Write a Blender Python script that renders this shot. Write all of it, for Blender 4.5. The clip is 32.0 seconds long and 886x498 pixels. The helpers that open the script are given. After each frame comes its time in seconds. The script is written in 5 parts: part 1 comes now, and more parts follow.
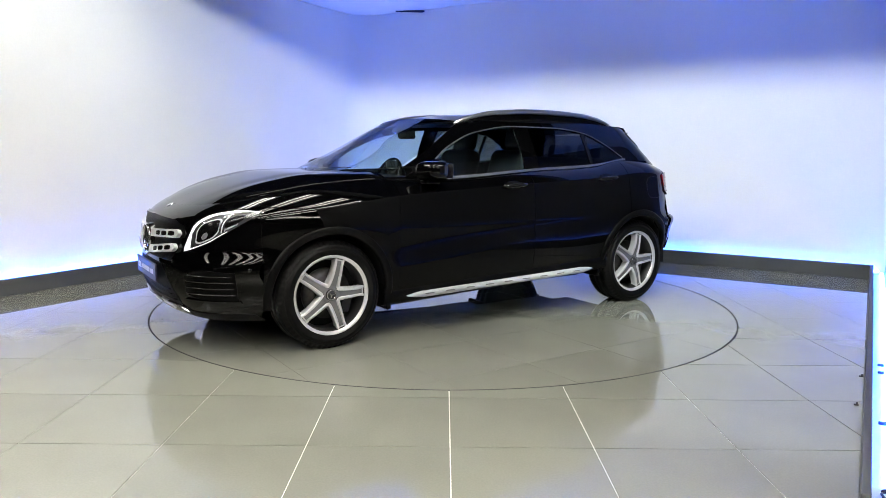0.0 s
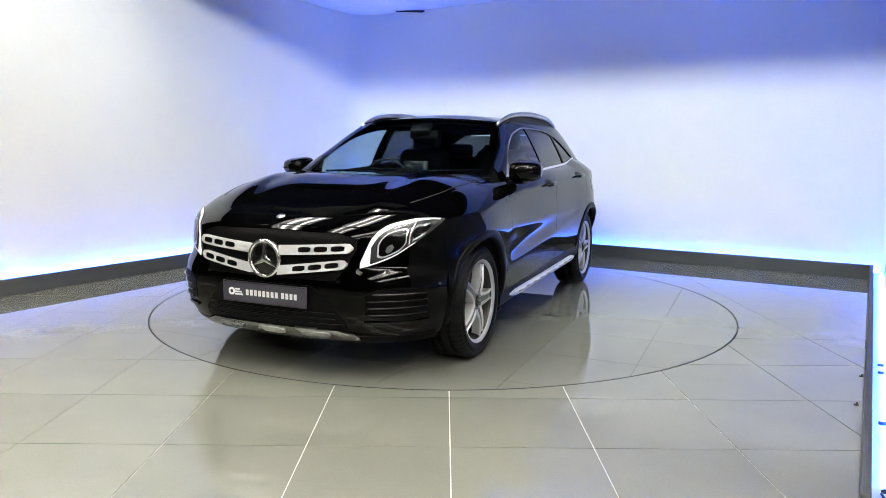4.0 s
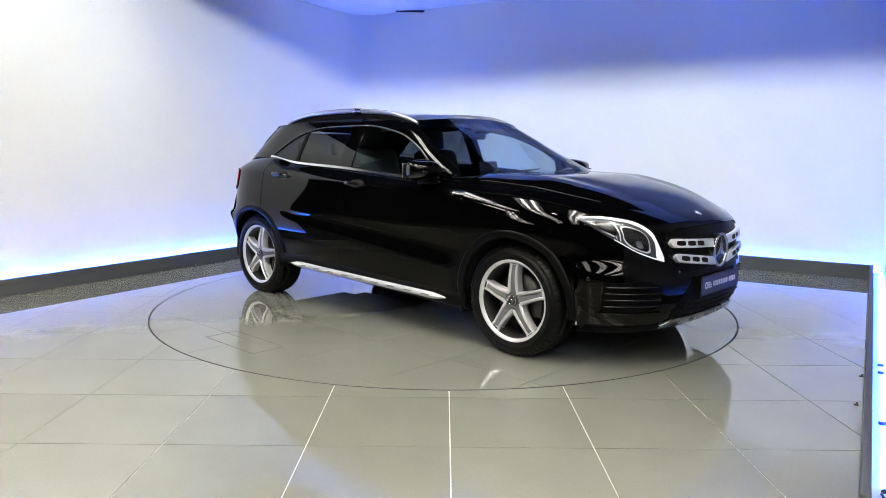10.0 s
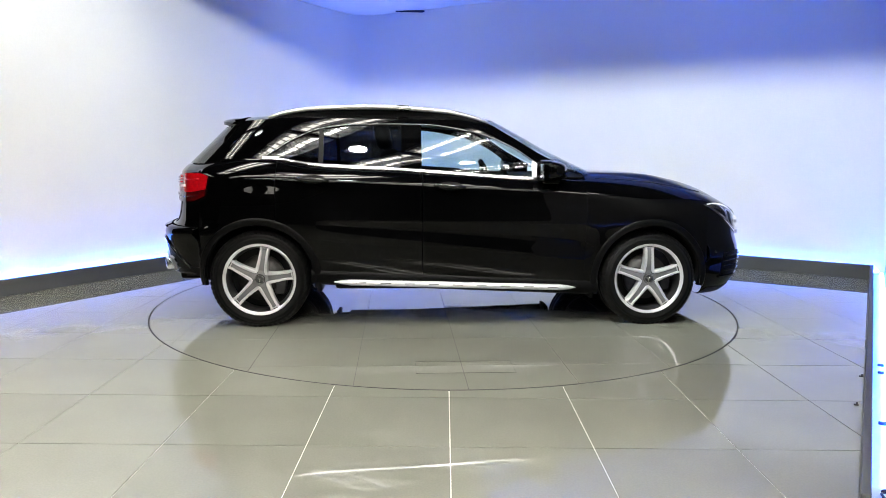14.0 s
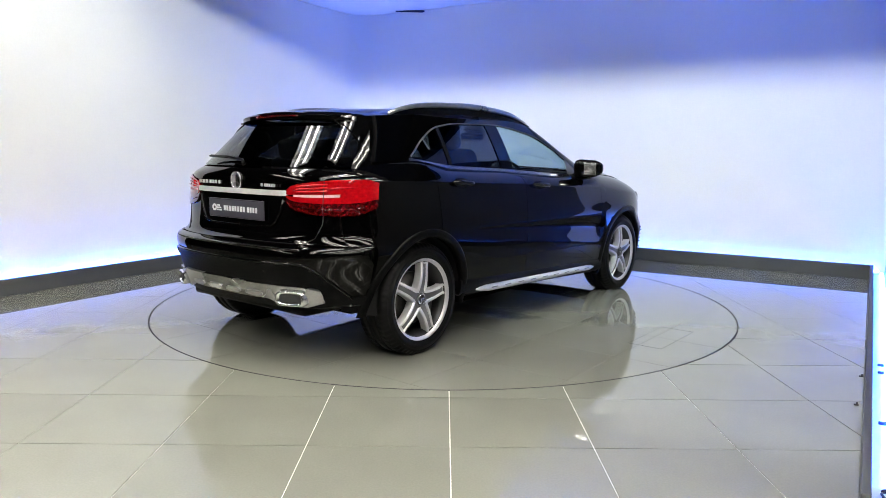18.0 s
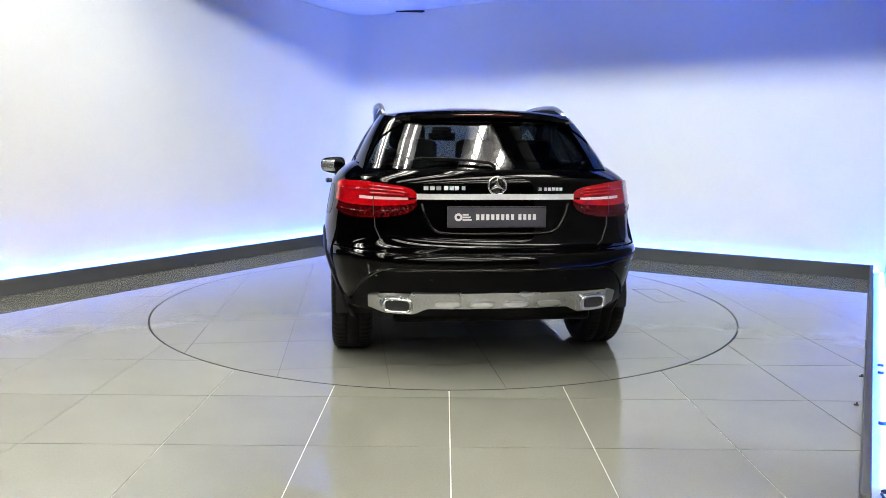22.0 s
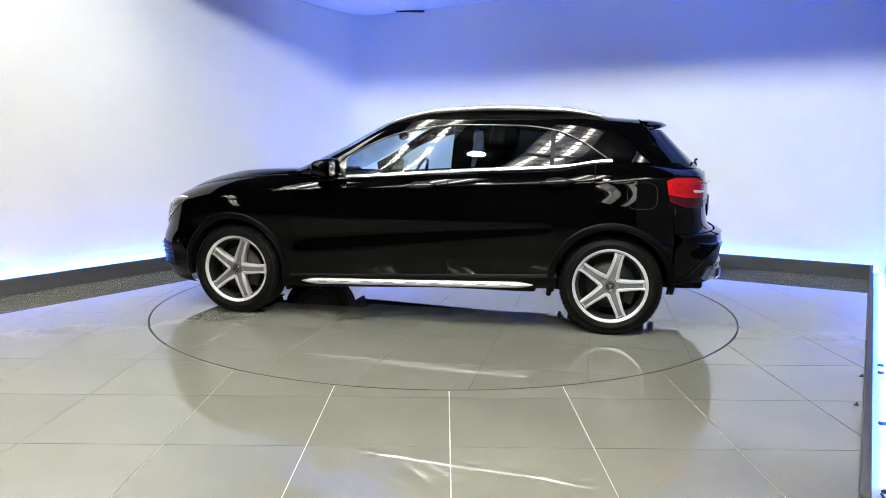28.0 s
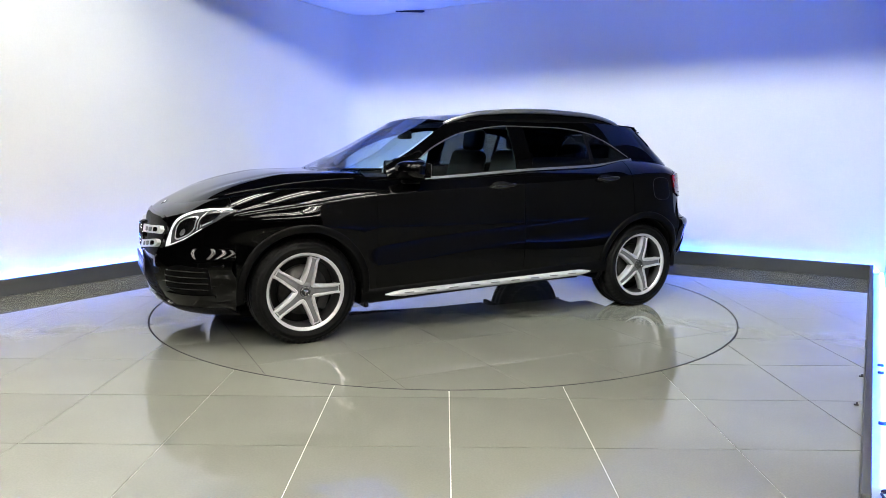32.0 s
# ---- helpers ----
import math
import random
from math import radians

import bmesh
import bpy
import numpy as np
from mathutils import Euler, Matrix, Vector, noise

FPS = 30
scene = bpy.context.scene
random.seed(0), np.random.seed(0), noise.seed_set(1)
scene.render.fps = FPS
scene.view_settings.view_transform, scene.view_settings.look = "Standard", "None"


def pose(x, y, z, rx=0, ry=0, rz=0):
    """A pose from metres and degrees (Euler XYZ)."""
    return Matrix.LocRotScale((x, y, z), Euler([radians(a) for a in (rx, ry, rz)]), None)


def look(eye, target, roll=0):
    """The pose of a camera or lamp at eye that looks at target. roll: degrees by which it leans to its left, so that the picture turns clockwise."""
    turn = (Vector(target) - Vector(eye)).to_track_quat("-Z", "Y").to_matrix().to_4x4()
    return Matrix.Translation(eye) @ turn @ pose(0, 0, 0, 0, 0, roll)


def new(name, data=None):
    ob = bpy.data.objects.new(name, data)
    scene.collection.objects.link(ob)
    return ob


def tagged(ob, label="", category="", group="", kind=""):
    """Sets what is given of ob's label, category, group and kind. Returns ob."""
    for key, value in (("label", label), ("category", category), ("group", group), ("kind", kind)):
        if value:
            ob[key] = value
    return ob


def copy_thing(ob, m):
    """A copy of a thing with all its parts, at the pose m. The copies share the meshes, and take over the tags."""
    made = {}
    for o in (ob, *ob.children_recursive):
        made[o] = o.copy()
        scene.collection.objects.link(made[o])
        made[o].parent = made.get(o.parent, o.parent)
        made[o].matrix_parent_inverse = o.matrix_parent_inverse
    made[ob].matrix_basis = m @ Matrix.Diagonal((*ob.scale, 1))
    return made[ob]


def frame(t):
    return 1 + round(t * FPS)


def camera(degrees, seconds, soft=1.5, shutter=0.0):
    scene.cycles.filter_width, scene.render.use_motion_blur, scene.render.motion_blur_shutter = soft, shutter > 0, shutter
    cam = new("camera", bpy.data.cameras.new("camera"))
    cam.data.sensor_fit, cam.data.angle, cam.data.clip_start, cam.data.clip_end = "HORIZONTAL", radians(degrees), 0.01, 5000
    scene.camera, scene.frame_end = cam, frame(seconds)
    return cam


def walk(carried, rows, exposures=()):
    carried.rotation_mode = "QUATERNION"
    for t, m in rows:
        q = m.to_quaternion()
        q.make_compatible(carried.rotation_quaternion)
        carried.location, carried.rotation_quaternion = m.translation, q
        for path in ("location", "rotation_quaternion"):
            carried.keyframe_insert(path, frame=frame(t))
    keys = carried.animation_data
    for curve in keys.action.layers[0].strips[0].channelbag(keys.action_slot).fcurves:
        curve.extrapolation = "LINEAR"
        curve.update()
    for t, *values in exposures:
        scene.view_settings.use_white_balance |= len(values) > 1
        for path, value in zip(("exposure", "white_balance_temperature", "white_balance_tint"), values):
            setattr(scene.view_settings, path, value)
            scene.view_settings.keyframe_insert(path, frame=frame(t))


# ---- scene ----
CLIP = 32.0
cam = camera(64.03, CLIP, soft=0.6)
EYE = pose(0.0, -5.718, 1.199, 90 - 7.771, 0, 0.061) @ pose(0, 0, 0, 0, 0, 0.483)
walk(cam, [(0.0, EYE), (CLIP, EYE)], exposures=[(0.0, 0.0), (CLIP, 0.0)])

# booth axes: u runs along the back wall, w towards it; the room is turned 31 degrees to the camera
TURN = -31.0
BOOTH = pose(0, 0, 0, 0, 0, TURN)
WALL_L, WALL_R, WALL_B, FRONT = -3.40, 3.12, 3.30, -1.98
PLINTH_L, PLINTH_R, PLINTH_B, PLINTH_H = -3.05, 2.99, 3.12, 0.14
CEIL = 3.07
TABLE_R = 2.24

# ---- light ----
world = bpy.data.worlds.new("world")
scene.world = world
world.use_nodes = True
world.node_tree.nodes["Background"].inputs[0].default_value = (0.8, 0.85, 1.0, 1)
world.node_tree.nodes["Background"].inputs[1].default_value = 0.004


# ---- materials ----
def material(name, color=(0.5, 0.5, 0.5), rough=0.5, metal=0.0, emit=None, power=1.0, grain=0.0, grain_size=40.0, stain=0.0, stain_size=3.0,
             bump=0.0, bump_size=200.0, coat=0.0, ior=1.5, vary=0.0, rough_vary=0.0, glass=0.0, spec=0.5):
    """A surface with colour grain at two scales, fine relief and an uneven gloss."""
    m = bpy.data.materials.new(name)
    m.use_nodes = True
    nt = m.node_tree
    b = nt.nodes["Principled BSDF"]
    b.inputs["Base Color"].default_value = (*color, 1)
    b.inputs["Roughness"].default_value = rough
    b.inputs["Metallic"].default_value = metal
    b.inputs["IOR"].default_value = ior
    b.inputs["Specular IOR Level"].default_value = spec
    b.inputs["Coat Weight"].default_value = coat
    b.inputs["Coat Roughness"].default_value = 0.02
    b.inputs["Transmission Weight"].default_value = glass
    if emit:
        b.inputs["Emission Color"].default_value = (*emit, 1)
        b.inputs["Emission Strength"].default_value = power
    tex = nt.nodes.new("ShaderNodeTexCoord")

    def noise_node(size, detail=4.0):
        n = nt.nodes.new("ShaderNodeTexNoise")
        n.inputs["Scale"].default_value = size
        n.inputs["Detail"].default_value = detail
        nt.links.new(tex.outputs["Object"], n.inputs["Vector"])
        return n

    last = None
    for amount, size in ((grain, grain_size), (stain, stain_size)):
        if amount:
            n = noise_node(size)
            ramp = nt.nodes.new("ShaderNodeMapRange")
            ramp.inputs[1].default_value, ramp.inputs[2].default_value = 0.3, 0.7
            ramp.inputs[3].default_value, ramp.inputs[4].default_value = 1 - amount, 1 + amount
            nt.links.new(n.outputs["Fac"], ramp.inputs[0])
            if last is None:
                last = ramp
            else:
                mul = nt.nodes.new("ShaderNodeMath")
                mul.operation = "MULTIPLY"
                nt.links.new(last.outputs[0], mul.inputs[0])
                nt.links.new(ramp.outputs[0], mul.inputs[1])
                last = mul
    if vary:
        info = nt.nodes.new("ShaderNodeObjectInfo")
        ramp = nt.nodes.new("ShaderNodeMapRange")
        ramp.inputs[3].default_value, ramp.inputs[4].default_value = 1 - vary, 1 + vary
        nt.links.new(info.outputs["Random"], ramp.inputs[0])
        if last is None:
            last = ramp
        else:
            mul = nt.nodes.new("ShaderNodeMath")
            mul.operation = "MULTIPLY"
            nt.links.new(last.outputs[0], mul.inputs[0])
            nt.links.new(ramp.outputs[0], mul.inputs[1])
            last = mul
    if last is not None:
        mix = nt.nodes.new("ShaderNodeVectorMath")
        mix.operation = "SCALE"
        mix.inputs[0].default_value = color
        nt.links.new(last.outputs[0], mix.inputs["Scale"])
        nt.links.new(mix.outputs[0], b.inputs["Base Color"])
    if rough_vary:
        n = noise_node(2.3, 6.0)
        ramp = nt.nodes.new("ShaderNodeMapRange")
        ramp.inputs[1].default_value, ramp.inputs[2].default_value = 0.35, 0.7
        ramp.inputs[3].default_value, ramp.inputs[4].default_value = rough, rough + rough_vary
        nt.links.new(n.outputs["Fac"], ramp.inputs[0])
        nt.links.new(ramp.outputs[0], b.inputs["Roughness"])
    if bump:
        n = noise_node(bump_size, 3.0)
        bp = nt.nodes.new("ShaderNodeBump")
        bp.inputs["Strength"].default_value = bump
        bp.inputs["Distance"].default_value = 0.002
        nt.links.new(n.outputs["Fac"], bp.inputs["Height"])
        nt.links.new(bp.outputs["Normal"], b.inputs["Normal"])
    return m


def pane_material(name, tint, gloss=0.02):
    """Thin tinted glass: clear through, mirror-like at its face."""
    m = bpy.data.materials.new(name)
    m.use_nodes = True
    nt = m.node_tree
    nt.nodes.remove(nt.nodes["Principled BSDF"])
    out = nt.nodes["Material Output"]
    clear = nt.nodes.new("ShaderNodeBsdfTransparent")
    clear.inputs[0].default_value = (*tint, 1)
    shine = nt.nodes.new("ShaderNodeBsdfGlossy")
    shine.inputs["Roughness"].default_value = gloss
    face = nt.nodes.new("ShaderNodeLayerWeight")
    face.inputs[0].default_value = 0.5
    power = nt.nodes.new("ShaderNodeMath")
    power.operation = "POWER"
    power.inputs[1].default_value = 5.0
    nt.links.new(face.outputs["Facing"], power.inputs[0])
    fres = nt.nodes.new("ShaderNodeMath")
    fres.operation = "MULTIPLY_ADD"
    fres.inputs[1].default_value, fres.inputs[2].default_value = 0.95, 0.05
    nt.links.new(power.outputs[0], fres.inputs[0])
    mix = nt.nodes.new("ShaderNodeMixShader")
    nt.links.new(fres.outputs[0], mix.inputs[0])
    nt.links.new(clear.outputs[0], mix.inputs[1])
    nt.links.new(shine.outputs[0], mix.inputs[2])
    nt.links.new(mix.outputs[0], out.inputs[0])
    return m


WALL = material("wall_paint", (0.80, 0.80, 0.80), 0.55, grain=0.015, grain_size=60, stain=0.02, stain_size=1.3, bump=0.15, bump_size=90)
CEILING = material("ceiling_paint", (0.80, 0.80, 0.80), 0.7, grain=0.02, stain=0.03, bump=0.1)
PLINTH = material("plinth_grey", (0.055, 0.058, 0.062), 0.5, grain=0.05, grain_size=80, stain=0.08, bump=0.04)
TILE = material("polished_tile", (0.180, 0.183, 0.157), 0.005, grain=0.05, grain_size=120, stain=0.05, stain_size=2.0, vary=0.03, rough_vary=0.004, ior=1.80)
GROUT = material("pale_grout", (0.58, 0.57, 0.53), 0.8, grain=0.15, stain=0.2)
SLOT = material("turntable_slot", (0.012, 0.012, 0.012), 0.7, grain=0.2)
# the dim reflection wanted in the car's flank is put into this wall colour
WALL_DIMMED = material("dimmed_wall_paint", (0.13, 0.13, 0.135), 0.6, grain=0.08, grain_size=60, stain=0.1, stain_size=1.3, bump=0.15, bump_size=90)
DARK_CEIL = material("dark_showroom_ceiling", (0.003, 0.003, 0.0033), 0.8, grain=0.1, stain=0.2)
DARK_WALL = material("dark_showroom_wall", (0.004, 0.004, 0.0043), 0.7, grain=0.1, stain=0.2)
LAMP_WHITE = material("lamp_white", (0.9, 0.9, 0.9), 0.5, emit=(1.0, 0.96, 0.86), power=46.0)
LAMP_BODY = material("lamp_housing", (0.6, 0.6, 0.6), 0.4, grain=0.05)
LED_BLUE = material("led_blue", (0.5, 0.6, 0.9), 0.5, emit=(0.025, 0.135, 1.0), power=122.0)
PAINT = material("black_paint", (0.0007, 0.0007, 0.0008), 0.018, ior=1.33, grain=0.2, grain_size=900)
CLADDING = material("black_plastic", (0.002, 0.002, 0.0022), 0.40, spec=0.09, grain=0.15, grain_size=300, bump=0.25, bump_size=700)
GLOSS_BLACK = material("gloss_black_trim", (0.006, 0.006, 0.006), 0.1, grain=0.1)
CHROME = material("chrome", (0.80, 0.80, 0.81), 0.17, metal=1.0, grain=0.05, rough_vary=0.06)
GUARD = material("brushed_guard", (0.36, 0.36, 0.365), 0.22, metal=1.0, grain=0.10, grain_size=90, rough_vary=0.10)
SATIN = material("satin_aluminium", (0.55, 0.55, 0.56), 0.27, metal=1.0, grain=0.06, rough_vary=0.08)
ALLOY = material("silver_alloy", (0.64, 0.64, 0.66), 0.3, metal=0.45, grain=0.05, rough_vary=0.06)
ALLOY_GREY = material("mid_grey_alloy", (0.17, 0.17, 0.178), 0.42, metal=0.3, grain=0.06)
ALLOY_DARK = material("grey_alloy", (0.05, 0.05, 0.052), 0.45, metal=0.8, grain=0.06)
RUBBER = material("tyre_rubber", (0.0035, 0.0035, 0.0035), 0.5, spec=0.15, grain=0.2, grain_size=200, bump=0.3, bump_size=300)
GLASS_CLEAR = pane_material("clear_glass", (0.60, 0.72, 0.70))
GLASS_DARK = pane_material("privacy_glass", (0.10, 0.107, 0.115))
GLASS_SCREEN = pane_material("screen_glass", (0.62, 0.72, 0.73))
INTERIOR = material("black_interior", (0.010, 0.010, 0.011), 0.6, spec=0.25, grain=0.2, grain_size=200, bump=0.2)
FABRIC = material("dark_grey_upholstery", (0.018, 0.018, 0.019), 0.7, grain=0.3, grain_size=300, bump=0.3)
RED_LENS = material("red_lens", (0.30, 0.002, 0.005), 0.05, coat=0.5, grain=0.2, grain_size=60)
RED_DARK = material("dark_red_lens", (0.055, 0.0008, 0.0015), 0.06, coat=0.4, grain=0.2, grain_size=60)
RED_BRIGHT = material("red_reflector", (0.46, 0.010, 0.014), 0.12, coat=0.4, grain=0.1, grain_size=120)
CLEAR_STRIP = material("clear_lens_strip", (0.80, 0.56, 0.56), 0.15, grain=0.15, grain_size=80)
LENS_CLEAR = pane_material("lamp_cover", (0.9, 0.9, 0.92))
DRL = material("daylight_bar", (0.9, 0.9, 0.92), 0.25, emit=(1.0, 1.0, 1.0), power=0.42, grain=0.03)
PLATE = material("plate_slate", (0.045, 0.043, 0.058), 0.35, grain=0.08, stain=0.05)
PLATE_WHITE = material("plate_lettering", (0.72, 0.72, 0.74), 0.4, grain=0.04)
SILVER = material("silver_lacquer", (0.72, 0.72, 0.74), 0.3, metal=0.35, grain=0.05, rough_vary=0.08)
TRIM_GREY = material("dark_anodised_trim", (0.14, 0.14, 0.145), 0.3, metal=0.8, grain=0.06)
BEIGE = material("beige_fitting", (0.45, 0.40, 0.30), 0.5, grain=0.1)
CABLE = material("blue_black_cable", (0.01, 0.012, 0.06), 0.4, grain=0.1)
LAMP_INNER = material("lamp_inner_grey", (0.10, 0.10, 0.105), 0.25, metal=0.6, grain=0.1)
STEEL = material("brake_steel", (0.07, 0.068, 0.066), 0.5, metal=1.0, grain=0.2)


# ---- mesh helpers ----
def part(name, bm, mat, parent=None, label="", smooth=True):
    me = bpy.data.meshes.new(name)
    bm.to_mesh(me)
    bm.free()
    ob = new(name, me)
    me.materials.append(mat)
    if smooth:
        for p in me.polygons:
            p.use_smooth = True
    if parent:
        ob.parent = parent
    if label:
        ob["label"] = label
    return ob


def box_bm(sx, sy, sz, bevel=0.0, m=None, segments=2):
    bm = bmesh.new()
    bmesh.ops.create_cube(bm, size=1.0, matrix=Matrix.Diagonal((sx, sy, sz, 1)))
    if bevel:
        bmesh.ops.bevel(bm, geom=bm.edges[:], offset=bevel, segments=segments, affect="EDGES", profile=0.5)
    if m is not None:
        bmesh.ops.transform(bm, matrix=m, verts=bm.verts[:])
    return bm


def join_bm(*bms):
    out = bmesh.new()
    for b in bms:
        me = bpy.data.meshes.new("t")
        b.to_mesh(me)
        b.free()
        out.from_mesh(me)
        bpy.data.meshes.remove(me)
    return out


def grid_bm(P, closed_u=False, flip=False):
    """A sheet over an array of places P[row][column]."""
    P = np.asarray(P, float)
    bm = bmesh.new()
    nr, nc = P.shape[:2]
    vs = [[bm.verts.new(P[i, j]) for j in range(nc)] for i in range(nr)]
    for i in range(nr - 1):
        for j in range(nc if closed_u else nc - 1):
            k = (j + 1) % nc
            q = (vs[i][j], vs[i][k], vs[i + 1][k], vs[i + 1][j])
            try:
                bm.faces.new(q[::-1] if flip else q)
            except ValueError:
                pass
    bmesh.ops.remove_doubles(bm, verts=bm.verts[:], dist=1e-5)
    return bm


def revolve_bm(profile, n=48, a0=0.0, a1=2 * math.pi, axis="y"):
    """Turns a profile of (radius, offset) round the y axis."""
    full = abs(a1 - a0 - 2 * math.pi) < 1e-6
    angles = np.linspace(a0, a1, n, endpoint=not full)
    P = [[(r * math.cos(a), o, r * math.sin(a)) for a in angles] for r, o in profile]
    return grid_bm(P, closed_u=full)


def tube_bm(points, radius, n=8, flat=1.0):
    """A rod along points; flat squeezes it upright."""
    pts = [Vector(p) for p in points]
    rows = []
    for i, p in enumerate(pts):
        d = (pts[min(i + 1, len(pts) - 1)] - pts[max(i - 1, 0)]).normalized()
        side = d.cross(Vector((0, 0, 1)))
        side = side.normalized() if side.length > 1e-4 else Vector((0, 1, 0))
        up = side.cross(d)
        r = radius[i] if hasattr(radius, "__len__") else radius
        rows.append([p + side * (r * math.cos(a)) + up * (r * flat * math.sin(a)) for a in np.linspace(0, 2 * math.pi, n, endpoint=False)])
    bm = grid_bm(rows, closed_u=True)
    for ring in (rows[0], rows[-1]):
        bm.faces.new([bm.verts.new(v) for v in ring])
    bmesh.ops.remove_doubles(bm, verts=bm.verts[:], dist=1e-5)
    bmesh.ops.recalc_face_normals(bm, faces=bm.faces[:])
    return bm


def moved(bm, m):
    bmesh.ops.transform(bm, matrix=m, verts=bm.verts[:])
    if m.determinant() < 0:
        bmesh.ops.reverse_faces(bm, faces=bm.faces[:])
    return bm


def curve(xs, ys):
    """A smooth monotone curve through a few places, as a function."""
    xs, ys = np.array(xs, float), np.array(ys, float)
    if xs[0] > xs[-1]:
        xs, ys = xs[::-1], ys[::-1]
    h = np.diff(xs)
    d = np.diff(ys) / h
    s = np.zeros(len(xs))
    s[0], s[-1] = d[0], d[-1]
    for i in range(1, len(xs) - 1):
        if d[i - 1] * d[i] > 0:
            w1, w2 = 2 * h[i] + h[i - 1], h[i] + 2 * h[i - 1]
            s[i] = (w1 + w2) / (w1 / d[i - 1] + w2 / d[i])

    x = np.linspace(xs[0], xs[-1], 1201)
    i = np.clip(np.searchsorted(xs, x) - 1, 0, len(h) - 1)
    t = (x - xs[i]) / h[i]
    table = (1 + 2 * t) * (1 - t) ** 2 * ys[i] + t * (1 - t) ** 2 * h[i] * s[i] + t * t * (3 - 2 * t) * ys[i + 1] + t * t * (t - 1) * h[i] * s[i + 1]
    return lambda at: np.interp(at, x, table)


# ---- the booth ----
def wall_slab(name, u0, u1, w0, w1, z0, z1, mat, label, frame_m=BOOTH):
    bm = box_bm(u1 - u0, w1 - w0, z1 - z0, m=pose((u0 + u1) / 2, (w0 + w1) / 2, (z0 + z1) / 2))
    ob = part(name, moved(bm, frame_m), mat, smooth=False)
    return tagged(ob, label, "wall", kind="structure")


def back_and_left_wall():
    """The two white walls, in one sheet with a rounded corner, with their thickness."""
    r = 0.35
    inner = [(WALL_L, FRONT)] + [(WALL_L, w) for w in np.linspace(FRONT + 0.5, WALL_B - r, 8)]
    inner += [(WALL_L + r - r * math.cos(a), WALL_B - r + r * math.sin(a)) for a in np.linspace(0.1, math.pi / 2, 14)]
    inner += [(u, WALL_B) for u in np.linspace(WALL_L + r + 0.4, WALL_R + 0.15, 8)]
    outer = []
    for i, (u, w) in enumerate(inner):
        outer.append((u - 0.15 if u < WALL_L + r else u, w + 0.15 if w > WALL_B - r else w))
    P = [[(u, w, 0.0) for u, w in inner], [(u, w, CEIL) for u, w in inner], [(u, w, CEIL) for u, w in outer], [(u, w, 0.0) for u, w in outer]]
    ob = part("wall_back", moved(grid_bm(P, flip=True), BOOTH), WALL)
    ob.data.polygons.foreach_set("use_smooth", [abs(p.normal.z) < 0.5 for p in ob.data.polygons])
    mod = ob.modifiers.new("edges", "EDGE_SPLIT")
    mod.split_angle = radians(40)
    return tagged(ob, "white painted booth wall rounded into the corner, lit blue along its foot", "wall", kind="structure")


back_and_left_wall()
# side wall toned dark so that the car mirrors little of it
wall_slab("wall_right", WALL_R, WALL_R + 0.15, -2.4, WALL_B - 0.003, 0, CEIL, WALL_DIMMED, "side wall of the booth, toned dark to dim its reflection, above a grey plinth")
ceil_ob = wall_slab("ceiling", WALL_L - 0.15, WALL_R + 0.15, 1.55, WALL_B + 0.15, CEIL + 0.004, CEIL + 0.20, CEILING, "white ceiling of the booth washed in blue light")
# two unseen blockers, added to shade the upper walls from the floods
wall_slab("trim_bulkhead", WALL_L - 0.15, WALL_R + 0.15, -0.75, -0.60, CEIL + 0.004, 3.746, DARK_WALL, "unseen dark beam added to keep the floodlights off the upper walls")
wall_slab("trim_bulkhead_rear", WALL_L - 0.15, WALL_R + 0.15, 1.40, 1.546, CEIL + 0.004, 3.746, DARK_WALL, "unseen dark upright added at the ceiling edge to block the floodlights")


def plinth(name, u0, u1, w0, w1, label):
    ob = part(name, moved(box_bm(u1 - u0, w1 - w0, PLINTH_H, 0.004, pose((u0 + u1) / 2, (w0 + w1) / 2, PLINTH_H / 2)), BOOTH), PLINTH, smooth=False)
    return tagged(ob, label, "plinth", kind="structure")


PT = 0.03
plinth("trim_plinth_left", PLINTH_L - PT, PLINTH_L, FRONT - 0.3, PLINTH_B + PT, "dark grey plinth board along the foot of the wall")
plinth("trim_plinth_back", PLINTH_L + 0.001, PLINTH_R + PT, PLINTH_B, PLINTH_B + PT, "dark grey plinth board hiding a blue light strip")
plinth("trim_plinth_right", PLINTH_R, PLINTH_R + PT, -2.4, PLINTH_B - 0.001, "dark grey plinth board along the side wall")


def led_strip(u0, u1, w0, w1):
    ob = part("led_strip", moved(box_bm(u1 - u0, w1 - w0, 0.02, 0.003, pose((u0 + u1) / 2, (w0 + w1) / 2, 0.066)), BOOTH), LED_BLUE, smooth=False)
    return tagged(ob, "glowing blue light strip laid behind the plinth board", "light strip", "blue strips behind the plinth")


led_strip(WALL_L + 0.012, WALL_L + 0.042, FRONT + 0.02, WALL_B - 0.35)
led_strip(WALL_L + 0.45, WALL_R - 0.05, WALL_B - 0.042, WALL_B - 0.012)
led_strip(WALL_R - 0.042, WALL_R - 0.012, -2.1, WALL_B - 0.2)


def trough(name, u0, u1, w0, w1):
    ob = part(name, moved(box_bm(u1 - u0, w1 - w0, 0.052, m=pose((u0 + u1) / 2, (w0 + w1) / 2, 0.027)), BOOTH), WALL, smooth=False)
    return tagged(ob, "white ledge behind the plinth board that carries the light strip", "ledge", kind="structure")


trough("trim_ledge_left", WALL_L + 0.002, PLINTH_L - PT - 0.002, FRONT - 0.3, WALL_B - 0.36)
trough("trim_ledge_back", WALL_L + 0.37, PLINTH_R + PT, PLINTH_B + PT + 0.002, WALL_B - 0.002)
